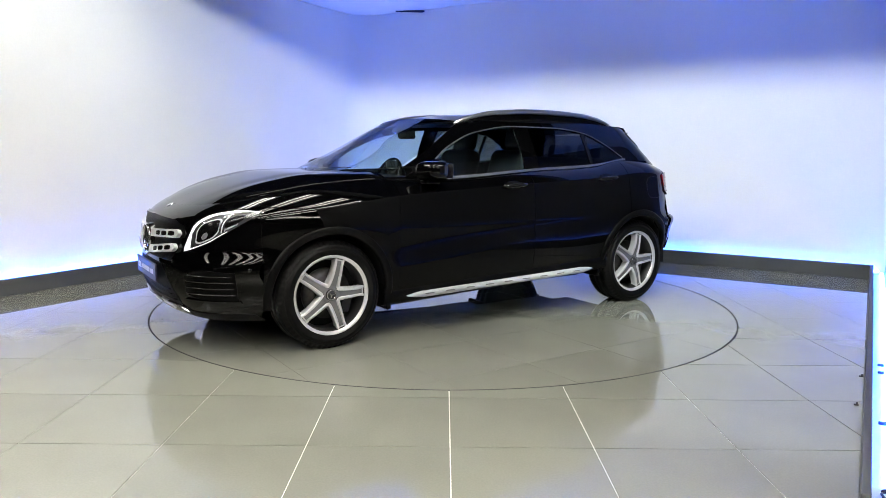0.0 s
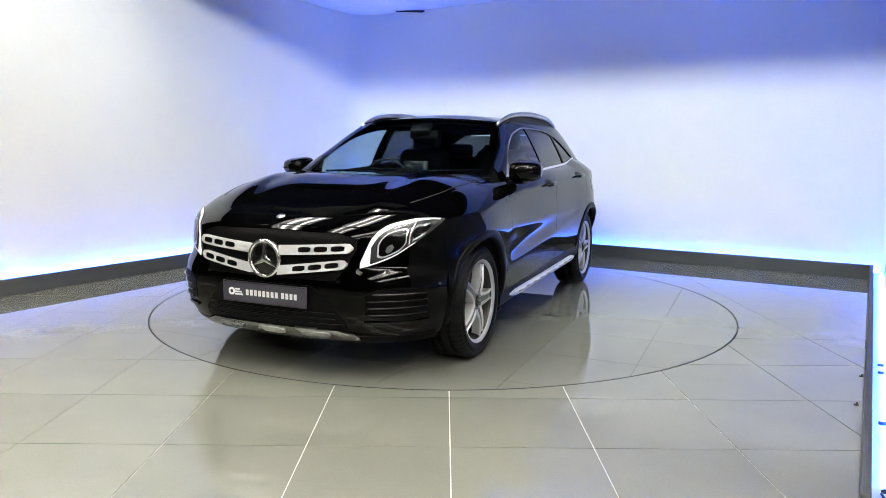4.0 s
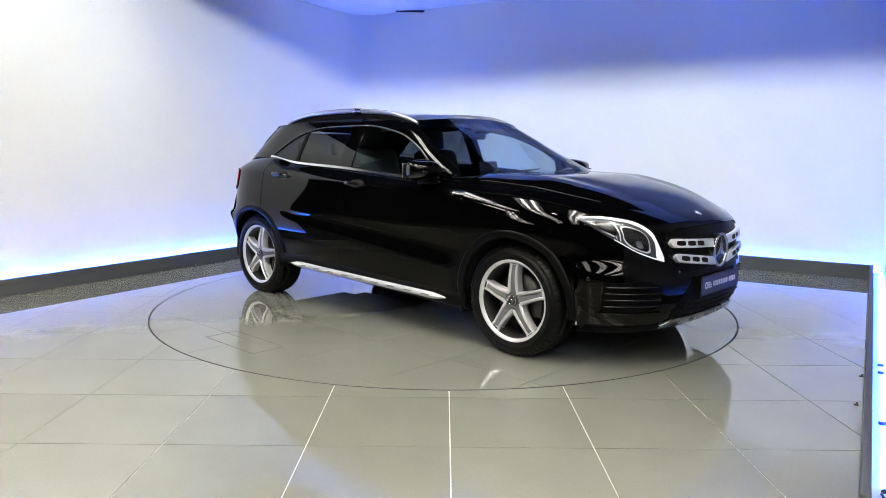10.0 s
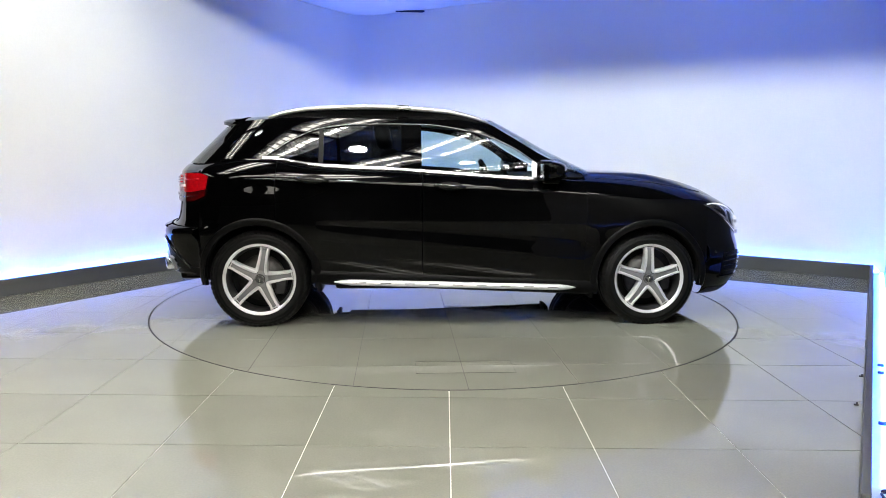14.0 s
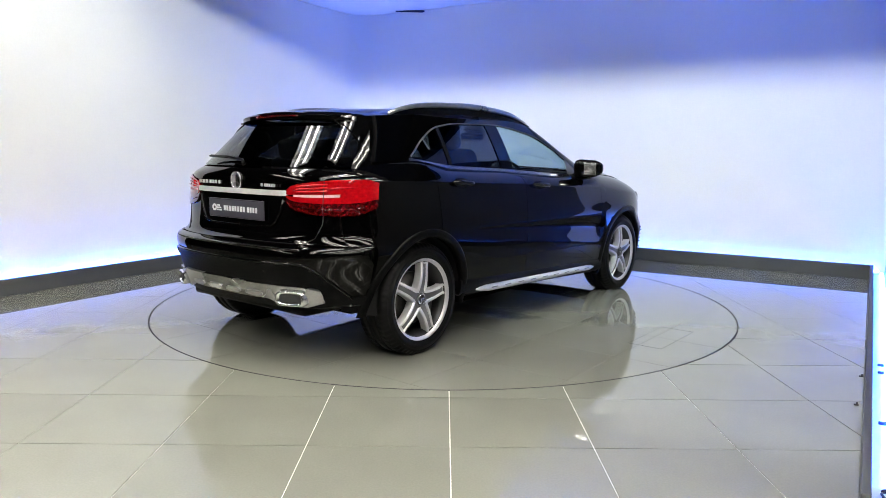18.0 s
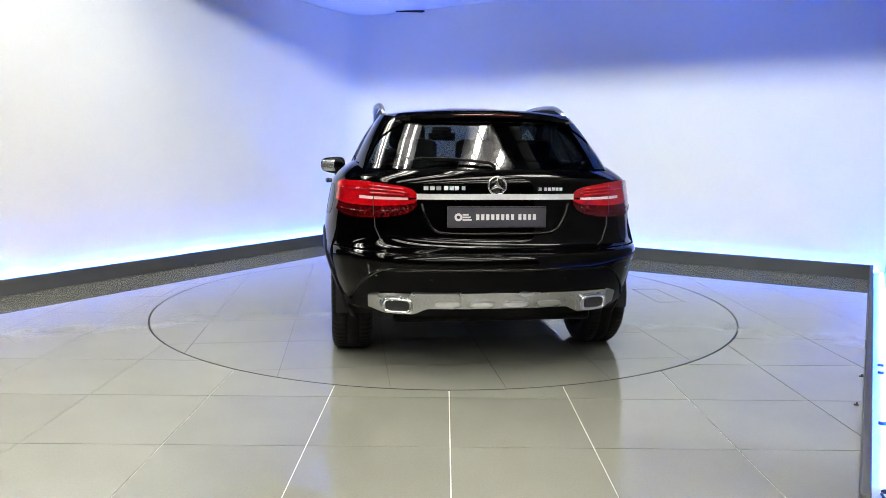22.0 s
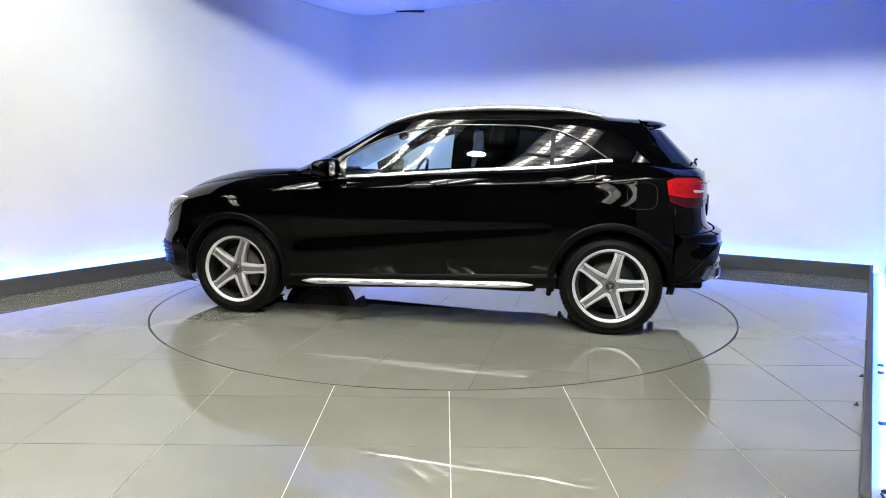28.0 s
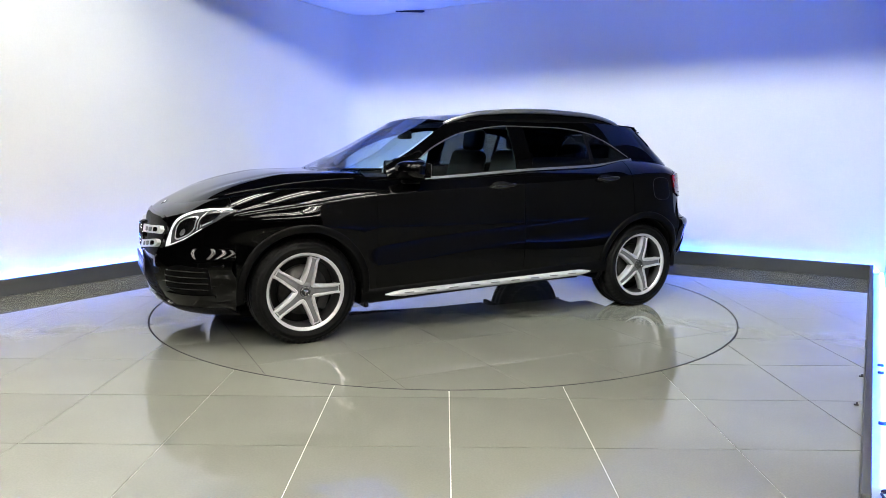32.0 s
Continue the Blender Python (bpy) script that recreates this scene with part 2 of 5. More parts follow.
trough("trim_ledge_right", PLINTH_R + PT + 0.002, WALL_R - 0.002, -2.4, PLINTH_B + PT)


def small_things():
    """Clips and a coil of cable on the right-hand ledge, bolts on the floor, studs under the left plinth."""
    for w in (-0.42, -0.58, -1.42):
        clip = new("cable_clip")
        clip.matrix_basis = BOOTH @ pose(WALL_R - 0.055, w, 0.053)
        part("clip_body", box_bm(0.035, 0.018, 0.012, 0.003, pose(0, 0, 0.006)), CABLE, clip)
        part("clip_screw", moved(revolve_bm([(0.001, 0.002), (0.004, 0.001), (0.005, -0.004)], 10), pose(0.008, 0, 0.013) @ Matrix.Rotation(radians(90), 4, "X")), STEEL, clip)
        tagged(clip, "small dark blue cable clip on the white ledge", "clip", "cable clips on the ledge")
    pts = [(0.02 * math.cos(a) * (1 + 0.1 * math.sin(3 * a)), 0.035 * math.sin(a), 0.006 + 0.003 * a / 3) for a in np.linspace(0, 9, 40)]
    coil = part("cable_coil", moved(tube_bm(pts, 0.005, 6), BOOTH @ pose(WALL_R - 0.045, -2.19, 0.053)), CABLE)
    tagged(coil, "small coil of dark blue cable on the white ledge", "cable")
    for u, w in ((PLINTH_R - 0.014, -0.50), (PLINTH_R - 0.028, -1.03)):
        bolt = part("floor_bolt", moved(join_bm(box_bm(0.022, 0.014, 0.008, 0.002, pose(0, 0, 0.004)), box_bm(0.009, 0.009, 0.016, 0.002, pose(0.003, 0, 0.008))), BOOTH @ pose(u, w, 0.0)), STEEL)
        tagged(bolt, "small grey steel bolt on the floor beside the plinth", "bolt", "bolts beside the plinth")
    for w in (0.02, 0.26, 0.40):
        stud = part("floor_stud", moved(revolve_bm([(0.001, 0.016), (0.008, 0.014), (0.013, 0.006), (0.014, 0.0)], 14), BOOTH @ pose(PLINTH_L + 0.018, w, 0.0) @ Matrix.Rotation(radians(90), 4, "X")), STEEL)
        tagged(stud, "small bright metal stud at the foot of the plinth", "stud", "studs under the plinth")
    fit = new("ceiling_fitting")
    fit.matrix_basis = pose(-0.05, 4.05, CEIL + 0.004)
    part("arm", tube_bm([(-0.62, 0.05, -0.012), (-0.35, 0.0, -0.02), (0.0, -0.05, -0.03)], [0.008, 0.014, 0.018], 8), CABLE, fit, "dark curved arm")
    part("knob", moved(revolve_bm([(0.001, 0.03), (0.035, 0.025), (0.04, 0.0), (0.03, -0.02), (0.001, -0.024)], 16), pose(0.06, -0.05, -0.025) @ Matrix.Rotation(radians(90), 4, "X")), BEIGE, fit, "beige knob")
    part("bracket", box_bm(0.14, 0.06, 0.045, 0.01, pose(0.17, -0.05, -0.0225)), CABLE, fit)
    part("plate", box_bm(0.9, 0.35, 0.018, 0.006, pose(0.62, -0.10, -0.009)), CEILING, fit, "pale cover plate")
    tagged(fit, "dark curved fitting with a beige knob on the booth ceiling", "ceiling fitting")


small_things()


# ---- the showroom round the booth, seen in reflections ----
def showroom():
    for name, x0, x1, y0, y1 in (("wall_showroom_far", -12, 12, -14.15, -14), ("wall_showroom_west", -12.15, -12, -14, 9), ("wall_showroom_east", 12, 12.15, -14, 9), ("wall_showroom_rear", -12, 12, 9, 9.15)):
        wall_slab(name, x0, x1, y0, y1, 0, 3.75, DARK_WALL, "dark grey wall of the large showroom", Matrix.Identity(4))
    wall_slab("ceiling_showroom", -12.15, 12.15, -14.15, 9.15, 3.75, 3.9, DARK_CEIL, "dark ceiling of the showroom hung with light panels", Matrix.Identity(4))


showroom()


def ceiling_light():
    """A louvred light panel: housing, glowing tubes and cross blades."""
    lamp = new("ceiling_light")
    w, l = 0.6, 1.2
    part("housing", join_bm(box_bm(w + 0.04, 0.02, 0.1, m=pose(0, l / 2 + 0.01, 0)), box_bm(w + 0.04, 0.02, 0.1, m=pose(0, -l / 2 - 0.01, 0)),
                            box_bm(0.02, l, 0.1, m=pose(w / 2 + 0.01, 0, 0)), box_bm(0.02, l, 0.1, m=pose(-w / 2 - 0.01, 0, 0)), box_bm(w + 0.04, l + 0.04, 0.01, m=pose(0, 0, 0.055))), LAMP_BODY, lamp, smooth=False)
    for k in range(2):
        part("tube", box_bm(0.075, l - 0.02, 0.03, 0.008, pose(-0.145 + 0.29 * k, 0, 0.02)), LAMP_WHITE, lamp)
    for k in range(7):
        part("blade", box_bm(w, 0.008, 0.05, m=pose(0, -0.45 + 0.15 * k, -0.025)), LAMP_BODY, lamp, smooth=False)
    for y in (0.4, -0.4):
        part("hanger", box_bm(0.02, 0.02, 0.10, m=pose(0, y, 0.11)), LAMP_BODY, lamp, smooth=False)
    return tagged(lamp, "white louvred fluorescent panel hung from the dark ceiling", "ceiling light", "ceiling light panels")


first = None
for u in (-3.0, -1.5, 0.0, 1.5, 3.0, 4.5, 6.0):
    for k, w in enumerate((-1.6, -2.95, -4.3, -5.65, -7.0, -8.35)):
        if (abs(u - 0.75) > 3.0 and k == 0) or (u == -1.5 and k > 1) or (u == -3.0 and k < 2):
            continue
        m = BOOTH @ pose(u, w, 3.60)
        if first is None:
            first = ceiling_light()
            first.matrix_basis = m
        else:
            copy_thing(first, m)


def flood_light(u, w, z, target, watts, beam):
    """A floodlight out of view under the showroom ceiling, added to brighten the booth walls."""
    at = BOOTH @ Vector((u, w, z))
    aim = BOOTH @ Vector(target)
    lamp = new("flood_light")
    lamp.matrix_basis = look(at, aim)
    part("can", revolve_bm([(0.05, -0.10), (0.085, -0.08), (0.10, 0.04), (0.094, 0.045), (0.08, -0.06), (0.001, -0.07)], 24), LAMP_BODY, lamp).matrix_basis = Matrix.Rotation(radians(-90), 4, "X")
    part("bracket", box_bm(0.02, 0.02, 0.22, m=Matrix.Translation((0, 0, 0))), LAMP_BODY, lamp).matrix_basis = lamp.matrix_basis.to_3x3().to_4x4().inverted() @ Matrix.Translation((0, 0, 0.12))
    data = bpy.data.lights.new("flood_bulb", "SPOT")
    data.energy, data.color = watts, (0.93, 1.0, 0.95)
    data.spot_size, data.spot_blend, data.shadow_soft_size = radians(beam), 0.7, 0.10
    bulb = new("flood_bulb", data)
    bulb.matrix_basis = lamp.matrix_basis @ Matrix.Translation((0, 0, -0.08))
    return tagged(lamp, "unseen floodlight added to brighten the booth walls", "floodlight", "floodlights over the booth")


# added fill lamps, each aimed and powered for one stretch of wall
for u, target, watts, beam in ((-2.0, (-3.4, 0.4, 2.5), 135, 98), (-0.9, (-2.2, 3.3, 1.9), 270, 106), (0.7, (0.3, 3.3, 1.8), 450, 110), (2.2, (2.0, 3.3, 1.9), 530, 110)):
    flood_light(u, -2.5, 3.53, target, watts, beam)


# ---- floor ----
def floor():
    """Grout bed with a round opening for the turntable, then the tiles."""
    n = 96
    outer, inner = [], []
    for i in range(n):
        a = 2 * math.pi * i / n
        c, s = math.cos(a), math.sin(a)
        k = 14.2 / max(abs(c), abs(s))
        outer.append((k * c, k * s, -0.004))
        inner.append(((TABLE_R + 0.006) * c, (TABLE_R + 0.006) * s, -0.004))
    ob = part("ground", grid_bm([inner, outer], closed_u=True), GROUT, smooth=False)
    return tagged(ob, "polished grey tiled floor with pale joints", "floor", kind="structure")


GROUND = floor()
TS, TX, TY = 0.592, 0.033, -2.945


def tile_outline(x0, x1, y0, y1, R, keep_out):
    """A square tile cut by the turntable's rim: the part outside it (keep_out) or inside it."""
    pts = []
    n = 10
    for (ax, ay), (bx, by) in (((x0, y0), (x1, y0)), ((x1, y0), (x1, y1)), ((x1, y1), (x0, y1)), ((x0, y1), (x0, y0))):
        for k in range(n):
            pts.append((ax + (bx - ax) * k / n, ay + (by - ay) * k / n))
    rad = [math.hypot(*p) for p in pts]
    if all(r > R for r in rad):
        return [(x0, y0), (x1, y0), (x1, y1), (x0, y1)] if keep_out else None
    if all(r < R for r in rad):
        return None if keep_out else [(x0, y0), (x1, y0), (x1, y1), (x0, y1)]
    out, entering = [], []
    for i in range(len(pts)):
        a, b = pts[i - 1], pts[i]
        ina, inb = (math.hypot(*a) > R) == keep_out, (math.hypot(*b) > R) == keep_out
        if ina != inb:
            lo, hi = 0.0, 1.0
            for _ in range(24):
                mid = (lo + hi) / 2
                q = (a[0] + (b[0] - a[0]) * mid, a[1] + (b[1] - a[1]) * mid)
                if ((math.hypot(*q) > R) == keep_out) == ina:
                    lo = mid
                else:
                    hi = mid
            out.append((*q, "in" if inb else "out"))
        if inb:
            out.append((*b, ""))
    for i in range(len(out)):
        if out[i][2] == "out":
            k = i
            a, b = out[i], out[(i + 1) % len(out)]
            if b[2] != "in":
                continue
            ta, tb = math.atan2(a[1], a[0]), math.atan2(b[1], b[0])
            d = (tb - ta + math.pi) % (2 * math.pi) - math.pi
            arc = [(R * math.cos(ta + d * j / 12), R * math.sin(ta + d * j / 12), "") for j in range(1, 12)]
            out = out[:i + 1] + arc + out[i + 1:]
            break
    return [(p[0], p[1]) for p in out] if len(out) > 2 else None


def tile_bm(poly, h=0.012):
    bm = bmesh.new()
    top = [bm.verts.new((x, y, 0)) for x, y in poly]
    low = [bm.verts.new((x, y, -h)) for x, y in poly]
    bm.faces.new(top)
    for i in range(len(poly)):
        bm.faces.new((top[i - 1], low[i - 1], low[i], top[i]))
    bmesh.ops.recalc_face_normals(bm, faces=bm.faces[:])
    return bm


def lay_floor():
    """Tiles of the booth floor one by one; those far off in one sheet."""
    g = 0.0024
    whole = None
    rest = bmesh.new()
    for i in range(-24, 24):
        for j in range(-20, 21):
            x0, y0 = TX + TS * i + g, TY + TS * j + g
            x1, y1 = x0 + TS - 2 * g, y0 + TS - 2 * g
            cx, cy = (x0 + x1) / 2, (y0 + y1) / 2
            poly = tile_outline(x0, x1, y0, y1, TABLE_R + 0.007, True)
            if not poly:
                continue
            near = -4.4 < cx < 4.6 and -4.3 < cy < 4.2
            if not near:
                a = [rest.verts.new((x, y, 0)) for x, y in poly]
                rest.faces.new(a)
                continue
            if len(poly) == 4:
                if whole is None:
                    whole = part("tile", tile_bm([(-TS / 2 + g, -TS / 2 + g), (TS / 2 - g, -TS / 2 + g), (TS / 2 - g, TS / 2 - g), (-TS / 2 + g, TS / 2 - g)]), TILE, GROUND, smooth=False)
                    t = whole
                else:
                    t = new("tile", whole.data)
                    t.parent = GROUND
                t.location = (cx, cy, 0)
            else:
                part("tile", tile_bm(poly), TILE, GROUND, smooth=False)
    far = part("far_tiles", rest, TILE, GROUND, smooth=False)
    far["kind"] = "stuff"


def turntable():
    """The round platform: a disc that carries its own tiles, set in a dark slot."""
    table = new("turntable")
    n = 128
    R = TABLE_R - 0.001
    rim = [[(r * math.cos(2 * math.pi * i / n), r * math.sin(2 * math.pi * i / n), z) for i in range(n)] for r, z in ((0.01, -0.005), (R - 0.004, -0.005), (R - 0.004, -0.06))]
    part("bed", grid_bm(rim, closed_u=True), SLOT, table, "dark joints of the turning platform", smooth=False)
    edge = [[(r * math.cos(2 * math.pi * i / n), r * math.sin(2 * math.pi * i / n), z) for i in range(n)] for r, z in ((R - 0.004, -0.05), (R - 0.004, 0.0), (R, 0.0), (R, -0.05))]
    part("rim", grid_bm(edge, closed_u=True), SLOT, table, "thin dark steel rim")
    g = 0.0012
    for i in range(-5, 5):
        for j in range(-5, 5):
            x0, y0 = TS * i + g - 0.009, TS * j + g - 0.036
            x1, y1 = x0 + TS - 2 * g, y0 + TS - 2 * g
            poly = tile_outline(x0, x1, y0, y1, R - 0.005, False)
            if poly:
                part("tile", tile_bm(poly, 0.004), TILE, table, smooth=False)
    for x0, x1, y0, y1 in ((-0.27, 0.28, -1.9605, -1.9592), (-0.27, 0.28, -1.7412, -1.740), (-0.2712, -0.270, -1.9605, -1.740), (0.280, 0.2812, -1.9605, -1.740)):
        part("hatch_joint", box_bm(x1 - x0, y1 - y0, 0.004, m=pose((x0 + x1) / 2, (y0 + y1) / 2, -0.0008)), SLOT, table, smooth=False)
    return tagged(table, "round tiled turntable with a dark rim set flush in the floor", "turntable")


def slot_ring():
    n = 128
    rows = [[(r * math.cos(2 * math.pi * i / n), r * math.sin(2 * math.pi * i / n), z) for i in range(n)] for r, z in ((TABLE_R - 0.05, -0.07), (TABLE_R + 0.0062, -0.07), (TABLE_R + 0.0062, -0.001), (TABLE_R + 0.0066, -0.004))]
    ob = part("trim_slot", grid_bm(rows, closed_u=True, flip=True), SLOT)
    return tagged(ob, "dark round gap about the turntable", "floor gap", kind="structure")


lay_floor()
slot_ring()
TABLE = turntable()


# ---- the car: x forwards, y to its left, z up, from the middle between its axles ----
CAR = new("car")
AXF, AXR, HUB, TYRE_R = 1.35, -1.35, 0.331, 0.337
NOSE = curve((0.18, 0.22, 0.27, 0.38, 0.50, 0.62, 0.72, 0.80, 0.90), (2.06, 2.12, 2.165, 2.205, 2.21, 2.195, 2.18, 2.165, 2.14))
TAIL = curve((0.22, 0.30, 0.40, 0.52, 0.62, 0.670, 0.700, 0.74, 0.80, 0.92, 1.02, 1.15), (-1.99, -2.05, -2.09, -2.12, -2.13, -2.115, -2.045, -2.022, -2.014, -2.008, -2.002, -1.965))
WIDE = curve((0.18, 0.24, 0.30, 0.38, 0.50, 0.62, 0.74, 0.84, 0.92, 0.96, 1.02, 1.2), (0.80, 0.845, 0.868, 0.885, 0.900, 0.905, 0.902, 0.896, 0.889, 0.885, 0.880, 0.870))
BELT = curve((2.2, 2.05, 1.85, 1.6, 1.35, 0.95, 0.62, -0.39, -0.95, -1.30, -1.6, -2.05), (0.842, 0.862, 0.905, 0.955, 0.992, 1.016, 1.018, 1.076, 1.103, 1.15, 1.14, 1.10))
CREASE = curve((2.2, 2.0, 1.75, 1.35, 0.95, 0.62, -0.39, -1.0, -1.6, -2.05), (0.76, 0.785, 0.832, 0.872, 0.915, 0.938, 0.985, 1.010, 1.040, 1.060))
SCREEN = curve((1.03, 1.06, 1.122, 1.212, 1.327, 1.43, 1.47), (1.09, 1.03, 0.888, 0.690, 0.472, 0.268, 0.19))
BACK = curve((1.08, 1.25, 1.45), (-1.982, -1.812, -1.618))
CABIN = curve((1.00, 1.10, 1.25, 1.40, 1.46), (0.795, 0.765, 0.695, 0.605, 0.56))
ROOF_EDGE = curve((0.25, 0.0, -0.5, -1.0, -1.4, -1.75), (1.395, 1.428, 1.448, 1.438, 1.415, 1.385))
WIN_TOP = curve((0.66, 0.60, 0.50, 0.40, 0.12, -0.275, -0.68, -0.94, -1.15, -1.27, -1.31), (1.04, 1.09, 1.165, 1.23, 1.34, 1.392, 1.388, 1.358, 1.27, 1.19, 1.165))
WIN_LOW = curve((0.66, 0.535, -0.39, -0.95, -1.31), (1.028, 1.032, 1.088, 1.115, 1.162))
BONNET = curve((0.9, 1.35, 1.6, 1.85, 2.0, 2.10, 2.2), (1.070, 1.062, 1.024, 0.966, 0.921, 0.888, 0.85))


def cabin_y(x, z):
    """Half width of the glasshouse."""
    x, z = np.asarray(x, float), np.asarray(z, float)
    front = np.clip((x + 0.3) / (SCREEN(z) + 0.3), 0, 1)
    rear = np.clip((-0.5 - x) / (-0.5 - BACK(z)), 0, 1)
    return CABIN(z) * (1 - front ** 16) ** (1 / 2.2) * (1 - rear ** 10) ** (1 / 2.2)


def roll(x, z):
    """0 below the shoulder crease, rising to 1 where the side has rolled over to the belt line."""
    low, top = CREASE(x), BELT(x)
    d = np.clip((z - low) / (top - low), 0, 1)
    lean = 0.42 - 0.15 * np.clip((np.asarray(x) - 0.8) / 0.5, 0, 1)
    return lean * d + (1 - lean) * (1 - np.sqrt(1 - (0.9 * d) ** 2)) / 0.5641


def flare(x, z):
    out = 0.0
    for ax, amount, mid, tall, long in ((AXF, 0.034, 0.76, 0.115, 0.42), (AXR - 0.10, 0.032, 0.74, 0.26, 0.52)):
        out = out + amount * np.exp(-(((x - ax) / long) ** 2)) * np.exp(-(((z - mid) / tall) ** 2))
    # hollow in the doors, between a level line above and a crease below that climbs to meet it at the rear
    rise = 0.455 + 0.125 * (0.85 - x)
    tall = np.maximum(0.735 - rise, 0.02)
    u = np.clip((z - rise) / tall, 0, 1)
    ends = np.clip((0.99 - x) / 0.18, 0, 1) * np.clip((x + 1.0) / 0.2, 0, 1)
    out = out - 0.058 * tall * 16 * (u * (1 - u)) ** 2 * ends * ends * (3 - 2 * ends)
    # swelling of the bumper corners, with the hollow of the side vents below it
    out = out + np.exp(-(((x - 1.96) / 0.20) ** 2)) * (0.009 * np.exp(-(((z - 0.555) / 0.055) ** 2)) - 0.014 * np.exp(-(((z - 0.43) / 0.06) ** 2)))
    return out + 0.018 * np.exp(-(((x + 1.92) / 0.20) ** 2)) * np.exp(-(((z - 0.655) / 0.05) ** 2))


def body_scale(x, z):
    """How far the side is drawn in across (towards the glass or the bonnet) and along, above the crease."""
    k = roll(x, z)
    blend = np.clip((x - 0.55) / 0.6, 0, 1)
    blend = blend * blend * (3 - 2 * blend)
    foot = np.clip(x, -1.75, 0.62)
    target = cabin_y(foot, BELT(foot)) / WIDE(BELT(x)) * (1 - blend) + 0.865 * blend
    return 1 - (1 - target) * k, 1 - np.where(x > 0, 0.045 + 0.017 * np.clip((x - 1.6) / 0.4, 0, 1), 0.012) * k


MF, MR = 2.6, 2.6


def nose_power(z):
    """The nose is rounder in plan at the lamps than low down."""
    return np.interp(z, (0.28, 0.48, 0.62, 0.8), (7.2, 7.0, 5.2, 5.0))


def tail_power(z):
    """The tail is square in plan above, rounder low down behind the wheels."""
    return np.interp(z, (0.28, 0.48, 0.64, 0.8), (5.6, 6.4, 7.2, 7.2))


def body_y(x, z):
    """Half width of the lower body."""
    x, z = np.broadcast_arrays(np.asarray(x, float), np.asarray(z, float))
    fy, fx = body_scale(x, z)
    front = np.clip((x - 0.6) / ((NOSE(z) - 0.6) * fx), 0, 1)
    rear = np.clip((-0.6 - x) / ((-0.6 - TAIL(z)) * fx), 0, 1)
    return (WIDE(z) + flare(x, z)) * fy * (1 - front ** nose_power(z)) ** (1 / MF) * (1 - rear ** tail_power(z)) ** (1 / MR)


def end_x(y, z, front=True):
    """How far the nose or the tail reaches at half width y."""
    y, z = np.broadcast_arrays(np.abs(np.asarray(y, float)), np.asarray(z, float))
    x = np.where(front, 1.9, -1.9) * np.ones_like(z)
    for _ in range(10):
        fy, fx = body_scale(x, z)
        k = np.clip(y / ((WIDE(z) + flare(x, z)) * fy), 0, 0.9999)
        if front:
            reach = 0.6 + (NOSE(z) - 0.6) * fx * (1 - k ** MF) ** (1 / nose_power(z))
        else:
            reach = -0.6 - (-0.6 - TAIL(z)) * fx * (1 - k ** MR) ** (1 / tail_power(z))
        x = 0.4 * x + 0.6 * reach
    return x


def panel(name, P, mat, parent, label="", thick=0.01, flip=False, split=32):
    bm = grid_bm(P, flip=flip)
    bm.normal_update()
    facing = 0.0
    for f in bm.faces:
        c = f.calc_center_median()
        core = Vector((max(-1.3, min(1.2, c.x * 0.8)), 0.0, 0.62))
        facing += f.normal.dot(c - core) * f.calc_area()
    if facing < 0:
        bmesh.ops.reverse_faces(bm, faces=bm.faces[:])
    ob = part(name, bm, mat, parent, label)
    if thick:
        s = ob.modifiers.new("thickness", "SOLIDIFY")
        s.thickness, s.offset = thick, -1
        e = ob.modifiers.new("edges", "EDGE_SPLIT")
        e.split_angle = radians(split)
    return ob


def side_grid(x0, x1, low, high, side, nx=24, nz=22, lift=0.0, fn=body_y, xs=None, ease=None):
    xs = np.linspace(x0, x1, nx) if xs is None else np.asarray(xs)
    ks = np.linspace(0, 1, nz) if ease is None else ease(np.linspace(0, 1, nz))
    rows = []
    for k in ks:
        z = low(xs) + (high(xs) - low(xs)) * k
        y = fn(xs, z) + lift
        rows.append(np.stack([xs, side * y, z], 1))
    return np.array(rows)


ARCH_R = 0.392


def arch_z(x, sill=0.0):
    """Lower edge of the body: the sill, cut up round the wheels."""
    x = np.asarray(x, float)
    z = np.full_like(x, sill)
    for ax in (AXF, AXR):
        d = np.clip(1 - ((x - ax) / ARCH_R) ** 2, 0, 1)
        z = np.where(np.abs(x - ax) < ARCH_R, np.maximum(z, HUB + 0.02 + ARCH_R * np.sqrt(d)), z)
    return z


def arch_xs(ax, a0, a1, n=22):
    """Stations bunched towards the steep ends of an arch."""
    return ax + ARCH_R * np.cos(np.linspace(a0, a1, n))


def sill(x):
    return np.interp(x, (-1.0, 0.95), (0.345, 0.262))


def crowd(t):
    """Rows crowded to the shoulder."""
    return 1 - (1 - t) ** 1.45


def belt(x):
    return BELT(x)


EPS = 0.0025


